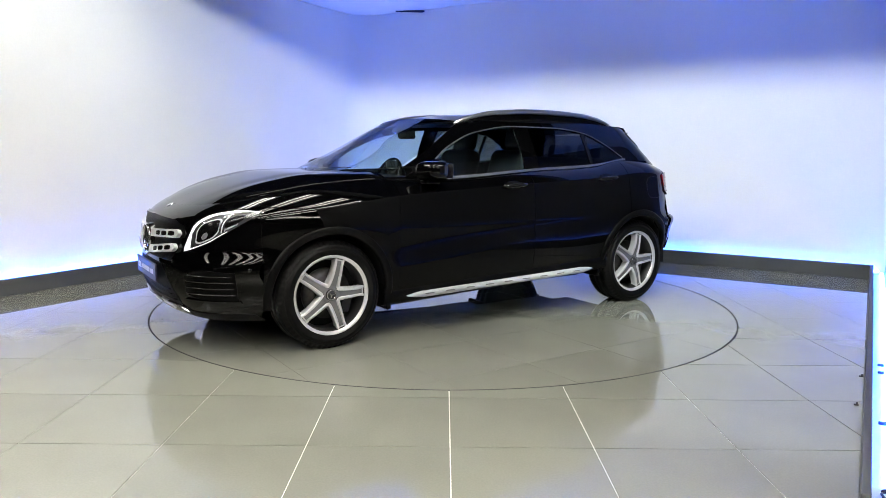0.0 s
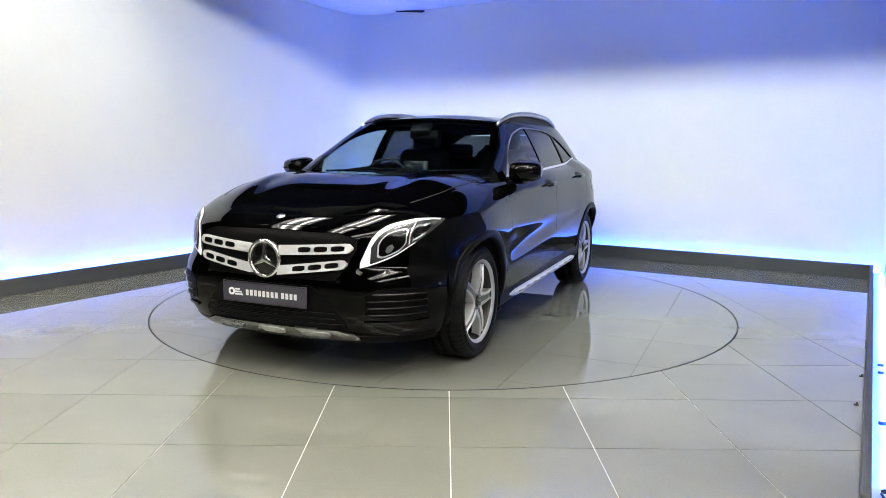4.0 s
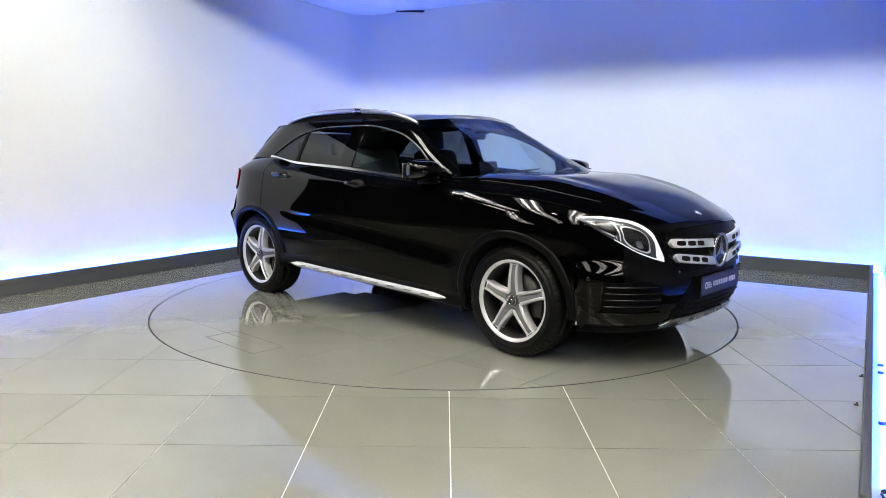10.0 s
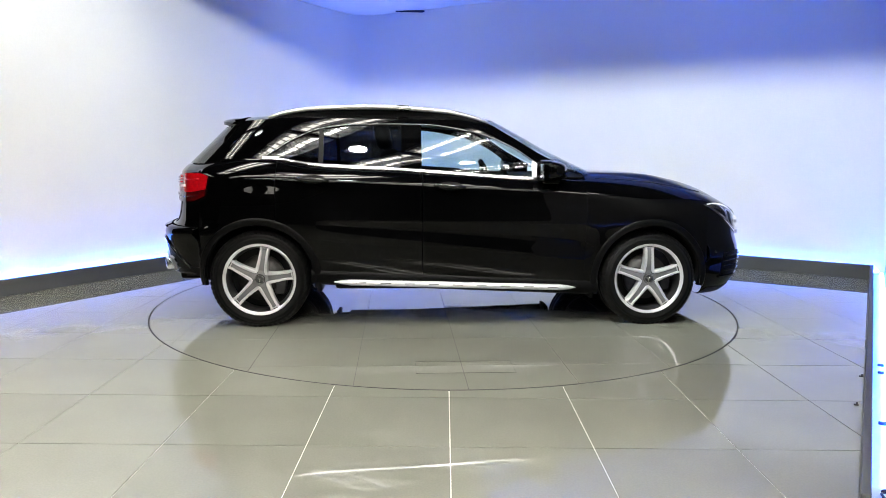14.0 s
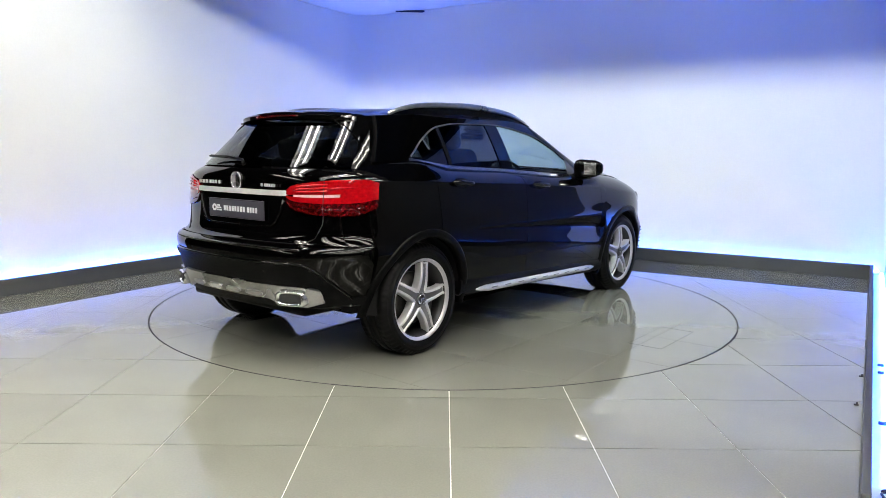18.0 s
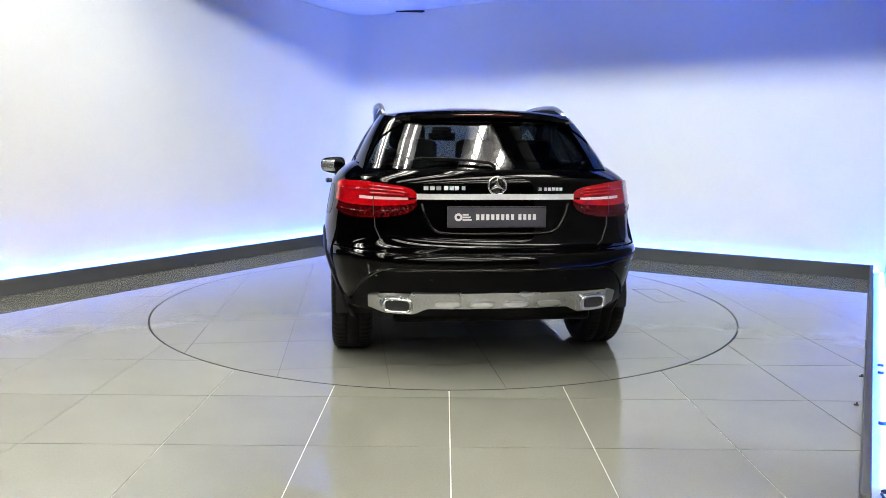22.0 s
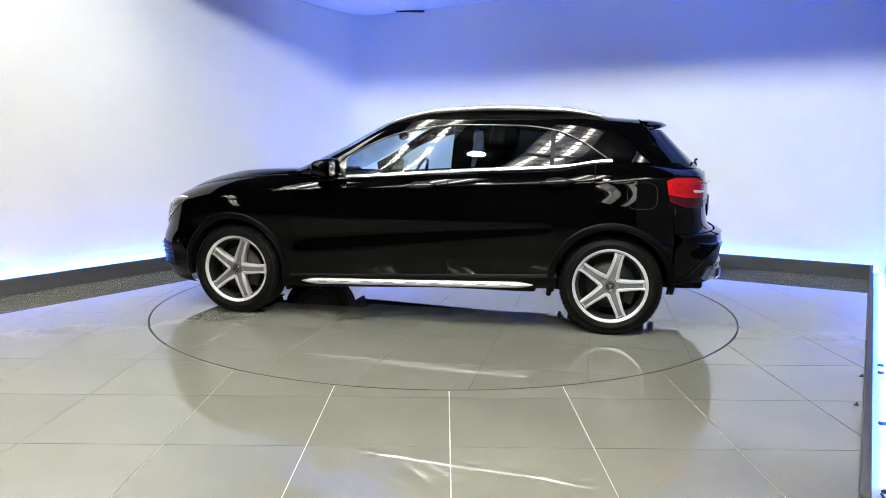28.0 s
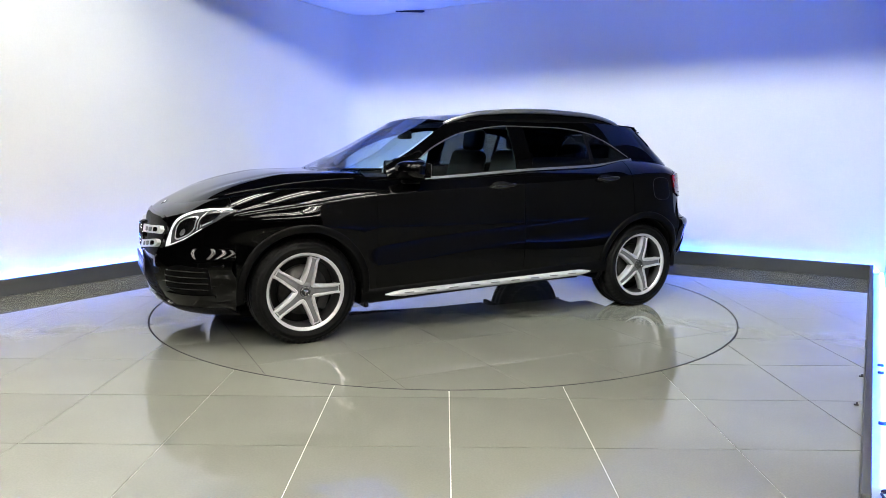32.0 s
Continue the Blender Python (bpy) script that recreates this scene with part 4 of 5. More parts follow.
def headlamp(s):
    lamp = new("headlamp")
    lamp.parent = CAR
    lamp["label"] = "clear headlamp with a white daylight bar"
    n = 26
    t = np.linspace(0, 1, n)
    p0, p1 = wrap_at(1.735, 0.85), 0.525
    ps = p0 + (p1 - p0) * t
    low = curve((0, 0.15, 0.4, 0.58, 0.74, 0.86, 1), (0.838, 0.778, 0.716, 0.672, 0.645, 0.628, 0.612))(t)
    high = curve((0, 0.15, 0.35, 0.58, 0.74, 0.86, 1), (0.850, 0.856, 0.858, 0.846, 0.826, 0.775, 0.640))(t)
    skin_patch("housing", ps, low, high, LAMP_INNER, lamp, lift=0.003, nz=12, side=s)
    # bright bar along the upper edge, broad down the inner end, thin along the foot
    a, b = low + 0.005 + 0.003 * t, high - 0.007 - 0.010 * np.clip((t - 0.2) / 0.3, 0, 1) - 0.026 * np.clip((t - 0.62) / 0.25, 0, 1)
    b = np.maximum(b, low + 0.002)
    skin_patch("daylight_bar", ps[2:], b[2:], high[2:], DRL, lamp, lift=0.0048, nz=6, thick=0, side=s, label="white daylight bar")
    skin_patch("foot_bar", ps[8:], low[8:], a[8:], DRL, lamp, lift=0.0050, nz=3, thick=0, side=s)
    m = t > 0.84
    skin_patch("bar_tip", ps[m], low[m], high[m], DRL, lamp, lift=0.0052, nz=5, thick=0, side=s)
    for name, q0, q1, k0, k1, mat, lift in (("bright_frame", 0.44, 0.80, 0.05, 0.84, SILVER, 0.0058), ("bowl", 0.455, 0.782, 0.10, 0.80, GLOSS_BLACK, 0.0066), ("bulb", 0.60, 0.70, 0.16, 0.40, ALLOY_GREY, 0.0074),
                                            ("bright_fin", 0.395, 0.412, 0.05, 0.95, SILVER, 0.0062), ("side_bowl", 0.165, 0.375, 0.22, 0.80, GLOSS_BLACK, 0.0060), ("bright_floor", 0.20, 0.36, 0.10, 0.20, SILVER, 0.0064)):
        q = np.linspace(q0, q1, 13)
        lo_q, hi_q = np.interp(q, t, a), np.interp(q, t, b)
        e = 0.16 * np.abs(np.linspace(-1, 1, 13)) ** 5
        skin_patch(name, p0 + (p1 - p0) * q, lo_q + (hi_q - lo_q) * (k0 + e), lo_q + (hi_q - lo_q) * (k1 - e), mat, lamp, lift=lift, nz=5, thick=0, side=s)
    skin_patch("lens", ps, low - 0.002, high + 0.002, LENS_CLEAR, lamp, lift=0.010, nz=12, thick=0, side=s, label="clear lamp lens")


def bumper_fittings():
    # lower air intake
    ps = np.linspace(-0.46, 0.46, 31)
    edge = np.clip((np.abs(ps) - 0.28) / 0.18, 0, 1)
    intake = skin_patch("air_intake", ps, 0.285 + 0.0 * edge, 0.515 - 0.18 * edge ** 1.1, CLADDING, CAR, lift=0.003, nz=8, label="black lower air intake")
    for z in (0.315, 0.345, 0.375):
        w = 0.44 if z < 0.33 else 0.40
        part("intake_rib", tube_bm([wrap(p, z, True, 0.006) for p in np.linspace(-w, w, 21)], 0.004, 6), CLADDING, intake)
    # silver guard under the nose, with three raised pads
    ps = np.linspace(-0.50, 0.50, 41)
    edge = np.clip((np.abs(ps) - 0.40) / 0.10, 0, 1)
    guard = skin_patch("front_guard", ps, 0.222 + 0.004 * edge, 0.282 - 0.038 * edge, GUARD, CAR, lift=0.018, nz=7, label="brushed silver guard under the nose", thick=0.015)
    for c in (-0.27, 0.0, 0.27):
        ps = np.linspace(c - 0.085, c + 0.085, 9)
        r = 1 - 0.5 * np.abs(np.linspace(-1, 1, 9)) ** 4
        skin_patch("guard_pad", ps, 0.252 - 0.018 * r, 0.252 + 0.014 * r, SATIN, guard, lift=0.026, nz=4, thick=0.01)
    for s in (1, -1):
        ps = np.linspace(0.56, 0.90, 18)
        u = np.linspace(-1, 1, 18)
        low, high = 0.340 + 0.03 * np.clip(-u, 0, 1) ** 2, 0.515 - 0.05 * np.clip(-u, 0, 1) ** 2 - 0.012 * u
        vent = skin_patch("side_vent", ps, low, high, CLADDING, CAR, lift=0.003, nz=8, side=s, label="black ribbed side vent")
        for k in range(4):
            z = 0.375 + 0.036 * k
            w = np.linspace(0.575 if k < 3 else 0.60, 0.885, 14)
            part("vent_rib", tube_bm([wrap(s * p, z, True, 0.010) for p in w], 0.0055, 6, 0.7), GLOSS_BLACK, vent)
        ps = np.linspace(0.55, 0.91, 16)
        skin_patch("vent_lip", ps, 0.322 + 0 * ps, 0.337 + 0 * ps, PAINT, vent, lift=0.012, nz=3, thick=0.01, side=s)
        # chin strip of plain plastic
        q = np.linspace(0.0, wrap_at(1.79, 0.24), 20)
        skin_patch("chin", q, 0.205 + 0 * q, 0.250 + 0 * q, CLADDING, CAR, lift=0.006, nz=3, thick=0.006, side=s)
    zb = 0.853
    xb, slope = float(end_x(0.0, zb)), math.degrees(math.atan2(float(end_x(0.0, zb - 0.012)) - float(end_x(0.0, zb + 0.008)), 0.02))
    part("bonnet_badge", moved(revolve_bm([(0.001, 0.003), (0.020, 0.003), (0.024, 0.0), (0.024, -0.008)], 28), pose(xb + 0.001, 0, zb, slope, 0, -90)), CHROME, CAR, "small round chrome bonnet badge")


def arch_trim(ax, s):
    """Black plastic band round the wheel opening, and the liner inside."""
    rows = []
    angles = np.linspace(-0.16, math.pi + 0.16, 44)
    z0 = HUB + 0.005
    for r, lift in ((0.372, -0.03), (0.372, 0.004), (0.380, 0.010), (0.411, 0.009), (0.420, 0.005), (0.420, -0.004)):
        row = []
        for a in angles:
            x, z = ax + r * math.cos(a), z0 + r * math.sin(a)
            y = float(body_y(ax + (r + 0.004) * math.cos(a), max(z, 0.25)))
            row.append((x, s * (y + lift), z))
        rows.append(row)
    panel("arch_trim", rows, CLADDING, CAR, "matt black wheel arch trim", thick=0.0, flip=s < 0)
    rows = [[(ax + r * math.cos(a), s * y, z0 + r * math.sin(a)) for a in np.linspace(-0.12, math.pi + 0.12, 30)] for r, y in ((0.376, 0.86), (0.40, 0.60), (0.05, 0.58))]
    part("arch_liner", grid_bm(rows, flip=s > 0), INTERIOR, CAR)


def side_fittings(s):
    part("arch_flap", moved(box_bm(0.035, 0.24, 0.17, 0.012), pose(0.955, s * 0.745, 0.275, 0, 8, 0)), CLADDING, CAR)
    part("arch_flap", moved(box_bm(0.035, 0.24, 0.15, 0.012), pose(-0.955, s * 0.745, 0.315, 0, -8, 0)), CLADDING, CAR)
    sx = np.linspace(-1.0, 0.985, 30)
    rows = []
    for dz, lift in ((-0.045, -0.05), (-0.045, -0.015), (-0.02, 0.002), (0.015, 0.008), (0.05, 0.006), (0.058, -0.004)):
        rows.append([(x, s * (float(body_y(x, sill(x) + 0.04)) + lift), float(sill(x)) + dz) for x in sx])
    panel("sill_cover", rows, CLADDING, CAR, "matt black sill cover", thick=0, flip=s < 0)
    # aluminium step with rubber studs
    sx = np.linspace(-0.845, 0.825, 30)
    def step_z(x):
        return np.interp(x, (-0.84, 0.82), (0.318, 0.272))
    end = lambda x: min(1.0, (0.825 - x) / 0.10 + 0.12, (x + 0.845) / 0.10 + 0.12)
    rows = []
    for dz, dy in ((-0.018, 0.0), (-0.020, 0.026), (-0.004, 0.036), (0.012, 0.026), (0.020, 0.006)):
        rows.append([(x, s * (float(body_y(x, sill(x) + 0.04)) + dy * (0.5 + 0.5 * end(x))), float(step_z(x)) + dz * end(x)) for x in sx])
    step = panel("side_step", rows, ALLOY, CAR, "brushed aluminium side step", thick=0, flip=s < 0)
    for k in range(9):
        x = -0.66 + 0.165 * k
        part("step_stud", moved(box_bm(0.07, 0.008, 0.007, 0.003), Matrix.Translation((x, s * (float(body_y(x, sill(x) + 0.04)) + 0.0335), float(step_z(x)) + 0.002))), ALLOY_GREY, step)
    # door handles: a bar over a shallow cup
    for x, z in ((-0.06, 0.972), (-0.985, 1.012)):
        y = float(body_y(x, z))
        pts = [(x + 0.105 * t, s * (y + 0.006 + 0.028 * (1 - abs(t) ** 5)), z - 0.006 * t) for t in np.linspace(-1, 1, 13)]
        h = part("door_handle", tube_bm(pts, [0.009 + 0.007 * (1 - abs(t) ** 3) for t in np.linspace(-1, 1, 13)], 10, 1.1), GLOSS_BLACK, CAR, "gloss black door handle")
        cup = [[(x + 0.085 * a * math.cos(b), s * (float(body_y(x + 0.085 * a * math.cos(b), z + 0.03 * a * math.sin(b))) + 0.0015), z + 0.03 * a * math.sin(b)) for b in np.linspace(0, 2 * math.pi, 20, endpoint=False)] for a in (0.02, 0.6, 1.0)]
        part("handle_cup", grid_bm(cup, closed_u=True, flip=s < 0), CLADDING, h)
    # upper window strip
    wx = np.linspace(-1.30, 0.64, 60)
    rows = [[(x, s * (float(cabin_y(x, z0 + dz)) + lift), z0 + dz) for x in wx for z0 in [float(WIN_TOP(x))]] for dz, lift in ((-0.002, 0.001), (-0.002, 0.005), (0.006, 0.005), (0.006, 0.0))]
    panel("window_surround", rows, TRIM_GREY, CAR, "dark grey upper window strip", thick=0, flip=s < 0)
    # roof rail: a flattened bar standing on two feet
    t = np.linspace(0, 1, 25)
    zs = curve((0, 0.06, 0.2, 0.5, 0.8, 0.95, 1), (1.402, 1.438, 1.486, 1.511, 1.496, 1.456, 1.428))(t)
    xs = 0.245 - 1.56 * t
    ys = 0.565 + 0.02 * np.sin(math.pi * t)
    part("roof_rail", tube_bm([(x, s * y, z) for x, y, z in zip(xs, ys, zs)], [0.009 + 0.010 * math.sin(math.pi * min(max(k, 0.02), 0.98)) ** 0.5 for k in t], 10, 1.0), SATIN, CAR, "silver roof rail")
    rows = [[(x, s * (float(cabin_y(min(x, 0.1), ROOF_EDGE(x))) - 0.012), float(ROOF_EDGE(x)) + 0.002 + (h * max(0.0, z - 0.014 - float(ROOF_EDGE(x))))) for x, z in zip(xs, zs)] for h in (0.0, 1.0)]
    panel("rail_web", rows, CLADDING, CAR, thick=0.012, flip=s < 0)
    mirror(s)


def mirror(s):
    """Door mirror: shell, glass, foot and a bright line."""
    bm = bmesh.new()
    bmesh.ops.create_uvsphere(bm, u_segments=28, v_segments=16, radius=1.0)
    for v in bm.verts:
        c = v.co
        x, y, z = [math.copysign(abs(k) ** 0.55, k) for k in c]
        x = x * (0.125 if x > 0 else 0.05)
        v.co = (x * (1 - 0.25 * y) + 0.02 * y * (x < 0), y * 0.105, z * (0.072 - 0.012 * y) * (1 - 0.25 * max(0, x / 0.125)) + 0.004 * y)
    base = Matrix.Translation((0.605, s * 0.918, 1.080)) @ Matrix.Diagonal((1, s, 1, 1))
    m = part("mirror", moved(bm, base), PAINT, CAR, "gloss black door mirror")
    part("mirror_glass", moved(box_bm(0.004, 0.185, 0.095, 0.0015), base @ pose(-0.0505, -0.002, 0.0)), CHROME, m, "mirror glass")
    part("mirror_foot", moved(box_bm(0.06, 0.13, 0.030, 0.010), base @ pose(0.01, -0.13, -0.055, 10, 0, 0)), CLADDING, m)
    part("mirror_base", moved(box_bm(0.10, 0.10, 0.024, 0.008), base @ pose(0.03, -0.06, -0.074)), CLADDING, m)
    part("repeater", moved(box_bm(0.012, 0.14, 0.010, 0.003), base @ pose(0.112, 0.0, -0.004)), GLOSS_BLACK, m)
    rows = [[(0.52 + 0.145 * k, s * (float(cabin_y(0.52 + 0.145 * k, 1.036)) + 0.003), 1.036) for k in (0, 0.5, 1)], [(0.52 + 0.145 * k, s * (float(cabin_y(0.52 + 0.145 * k, 1.15 - 0.105 * k)) + 0.003), 1.15 - 0.105 * k) for k in (0, 0.5, 1)]]
    panel("mirror_sail", rows, GUARD, CAR, "satin grey corner piece under the mirror", thick=0.006, flip=s < 0)


def tail_lamp(s):
    lamp = new("tail_lamp")
    lamp.parent = CAR
    lamp["label"] = "red tail lamp with a clear strip across"
    n = 24
    t = np.linspace(0, 1, n)
    ps = 0.425 + (wrap_at(-1.69, 0.97, False) - 0.425) * t
    low = curve((0, 0.06, 0.25, 0.5, 0.8, 1), (0.925, 0.888, 0.862, 0.850, 0.858, 0.895))(t)
    high = curve((0, 0.06, 0.25, 0.6, 0.85, 1), (0.985, 1.008, 1.028, 1.045, 1.048, 1.030))(t)
    def band(name, a, b, lift, mat, label="", i=slice(None)):
        skin_patch(name, ps[i], (low + (high - low) * a)[i], (low + (high - low) * b)[i], mat, lamp, front=False, lift=lift, nz=5, side=s, label=label)
    band("lower_lens", 0.0, 0.34, 0.010, RED_DARK, "dark red lower lens")
    band("middle_lens", 0.34, 0.52, 0.012, RED_LENS)
    band("upper_lens", 0.60, 1.0, 0.012, RED_LENS, "bright red upper lens")
    band("clear_strip", 0.52, 0.60, 0.011, CLEAR_STRIP, "pale clear strip", slice(2, 15))
    band("outer_lens", 0.52, 0.60, 0.011, RED_LENS, "", slice(14, None))
    for k in (0.70, 0.80, 0.90):
        q = slice(3, 12)
        part("glow_bar", tube_bm([wrap(s * p, (low + (high - low) * k)[q][j], False, 0.0165) for j, p in enumerate(ps[q])], 0.0035, 6, 1.4), RED_BRIGHT, lamp, "bright red reflector bar")
    band("dark_edge", 0.0, 0.07, 0.0125, RED_DARK)
    for k in (0.18, 0.78):
        q = ps[2:-3]
        part("lens_rib", tube_bm([wrap(s * p, (low + (high - low) * k)[2:-3][j], False, 0.014) for j, p in enumerate(q)], 0.0025, 5), RED_LENS if k > 0.5 else RED_DARK, lamp)
    rows = [[wrap(s * p, z, False, 0.0155) for p in (0.6555, 0.6605)] for z in np.linspace(0.866, 1.034, 6)]
    panel("lamp_gap", rows, SLOT, lamp, thick=0, flip=s < 0)


def tail_fittings():
    # chrome bar over the plate
    ps = np.linspace(-0.425, 0.425, 21)
    skin_patch("tail_bar", ps, 0.952 + 0 * ps, 0.982 + 0 * ps, SILVER, CAR, front=False, lift=0.016, nz=5, label="polished chrome tailgate bar", thick=0.014)
    part("tail_emblem_disc", moved(revolve_bm([(0.001, 0.0), (0.046, 0.0), (0.05, 0.012)], 36), pose(-2.008, 0, 1.026, 0, 0, 90) @ pose(0, 0, 0, 0, 0, 180)), GLOSS_BLACK, CAR)
    part("tail_emblem", moved(emblem(0.047), pose(-2.014, 0, 1.026) @ Matrix.Rotation(radians(-90), 4, "Z") @ Matrix.Rotation(radians(90), 4, "X")), CHROME, CAR, "chrome ring emblem")
    badge = new("model_badge")
    badge.parent = CAR
    badge["label"] = "small chrome lettering drawn as bars"
    letters(badge, (-2.006, 0.395, 1.012), (0, -1, 0), (0, 0, 1), 0.020, ((3, 0.10), (3, 0.085), (1, 0.025)), SILVER)
    badge = new("drive_badge")
    badge.parent = CAR
    badge["label"] = "small chrome lettering drawn as bars"
    letters(badge, (-2.008, -0.225, 1.008), (0, -1, 0), (0, 0, 1), 0.017, ((1, 0.022), (5, 0.105)), SILVER)
    # recess round the plate, with its rounded lower edge
    pts = [wrap(p, z, False, 0.004) for p, z in ((0.40, 0.93), (0.385, 0.87), (0.345, 0.80), (0.31, 0.778), (0.25, 0.77), (0.12, 0.768), (0, 0.768), (-0.12, 0.768), (-0.25, 0.77), (-0.31, 0.778), (-0.345, 0.80), (-0.385, 0.87), (-0.40, 0.93))]
    part("plate_recess_edge", tube_bm(pts, 0.008, 8), PAINT, CAR)
    # tailgate side joints and lower lip
    for s in (1, -1):
        pts = [wrap(s * p, z, False, 0.001) for p, z in ((0.66, 0.86), (0.655, 0.80), (0.62, 0.725), (0.58, 0.70))]
        part("gate_joint", tube_bm(pts, 0.003, 5), SLOT, CAR)
    ps = np.linspace(-0.60, 0.60, 31)
    skin_patch("loading_lip", ps, 0.672 + 0 * ps, 0.690 + 0 * ps, PAINT, CAR, front=False, lift=0.014, nz=5, thick=0.012)
    # black lower bumper with an upper crease
    end = wrap_at(-1.80, 0.5, False)
    ps = np.linspace(-0.86, 0.86, 61)
    e = np.clip((np.abs(ps) - 0.70) / 0.25, 0, 1)
    skin_patch("bumper_cover", ps, 0.335 + 0.03 * np.clip((np.abs(ps) - 0.60) / 0.26, 0, 1), 0.585 - 0.205 * np.clip((np.abs(ps) - 0.60) / 0.26, 0, 1) ** 1.6, CLADDING, CAR, front=False, lift=0.003, nz=10, label="matt black lower rear bumper", thick=0.004)
    part("bumper_crease", tube_bm([wrap(p, 0.590 - 0.205 * float(np.clip((abs(p) - 0.60) / 0.26, 0, 1)) ** 1.6, False, 0.004) for p in np.linspace(-0.85, 0.85, 61)], 0.008, 8), PAINT, CAR)
    for s in (1, -1):
        q = np.linspace(0.84, end, 14)
        skin_patch("corner_lip", q, 0.355 + 0 * q, 0.405 + 0 * q, CLADDING, CAR, front=False, lift=0.004, nz=4, thick=0.004, side=s, label="matt black lower bumper corner")
    # silver guard with the two tail pipes
    ps = np.linspace(-0.70, 0.70, 141)
    e = np.clip((np.abs(ps) - 0.60) / 0.10, 0, 1)
    inner = np.clip((0.46 - np.abs(ps)) / 0.10, 0, 1)
    inner = inner * inner * (3 - 2 * inner)
    guard = skin_patch("rear_guard", ps, 0.346 + 0.036 * inner + 0.03 * e, 0.470 - 0.02 * e - 0.01 * np.abs(ps), GUARD, CAR, front=False, lift=0.022, nz=11, label="silver guard under the tail", thick=0.02)
    for c in (-0.27, -0.09, 0.09, 0.27):
        q = np.linspace(c - 0.065, c + 0.065, 9)
        r = 1 - 0.6 * np.abs(np.linspace(-1, 1, 9)) ** 4
        skin_patch("guard_pad", q, 0.405 - 0.012 * r, 0.405 + 0.016 * r, SATIN, guard, front=False, lift=0.030, nz=4, thick=0.012)
    for s in (1, -1):
        cx, cy, cz = wrap(s * 0.53, 0.398, False, 0.030)
        near, far = wrap(s * 0.44, 0.398, False, 0.0), wrap(s * 0.62, 0.398, False, 0.0)
        slope = (far[0] - near[0]) / (far[1] - near[1])
        def ring(hw, hh, x, n=36):
            out = []
            for a in np.linspace(0, 2 * math.pi, n, endpoint=False):
                c, d = math.cos(a), math.sin(a)
                dy = hw * math.copysign(abs(c) ** 0.5, c)
                out.append((x + slope * dy, cy + dy, cz + hh * math.copysign(abs(d) ** 0.5, d)))
            return out
        pipe = part("tail_pipe", grid_bm([ring(0.078, 0.040, cx + 0.03), ring(0.080, 0.042, cx - 0.018), ring(0.075, 0.037, cx - 0.026), ring(0.062, 0.027, cx - 0.020), ring(0.060, 0.025, cx + 0.06)], closed_u=True), CHROME, CAR, "chrome rectangular tail pipe")
        bm = bmesh.new()
        bm.faces.new([bm.verts.new(v) for v in ring(0.0612, 0.0262, cx - 0.014)])
        part("pipe_inside", bm, SLOT, pipe)


def spoiler():
    rows = []
    for eta in np.linspace(-1, 1, 25):
        y = eta * 0.515
        sweep = 0.13 * abs(eta) ** 4
        rows.append([(-1.52, y * 0.93, 1.425 + 0.028 * (1 - eta * eta)), (-1.62 + sweep * 0.4, y * 0.97, 1.417 + 0.028 * (1 - eta * eta)), (-1.690 + sweep, y, 1.404 + 0.026 * (1 - eta * eta)), (-1.708 + sweep, y, 1.394 + 0.025 * (1 - eta * eta)), (-1.705 + sweep, y, 1.374 + 0.022 * (1 - eta * eta)),
                     (-1.645 + sweep * 0.5, y * 0.97, 1.362 + 0.02 * (1 - eta * eta)), (-1.60, y * 0.95, 1.36 + 0.02 * (1 - eta * eta))])
    sp = part("roof_spoiler", grid_bm(rows, flip=False), PAINT, CAR, "gloss black roof spoiler")
    e = sp.modifiers.new("edges", "EDGE_SPLIT")
    e.split_angle = radians(40)
    part("brake_strip", tube_bm([(-1.7085 + 0.11 * abs(y / 0.545) ** 4, y, 1.409 - 0.024 * (y / 0.545) ** 2) for y in np.linspace(-0.20, 0.20, 15)], 0.006, 6), RED_DARK, sp, "dark red high brake light")
    for s in (1, -1):
        # skin between the rear pillar and the glass
        rows = []
        for q in np.linspace(0.0, 1.0, 14):
            g = glass_back(s * 1.0, q)
            row = []
            for k in np.linspace(0, 1, 8):
                x = -1.615 + (g[0] + 1.615) * k
                row.append((x, s * float(cabin_y(x, g[2])), g[2]))
            rows.append(row)
        panel("rear_corner", rows, PAINT, CAR, thick=0.006, flip=s > 0)
    # rear wiper
    part("rear_wiper", join_bm(tube_bm([(-1.955, 0.0, 1.12), (-1.945, 0.03, 1.145), (-1.925, 0.20, 1.163), (-1.912, 0.40, 1.170)], [0.012, 0.010, 0.007, 0.004], 8), tube_bm([(-1.932, 0.10, 1.153), (-1.908, 0.42, 1.165)], 0.006, 6)), CLADDING, CAR, "black rear wiper")


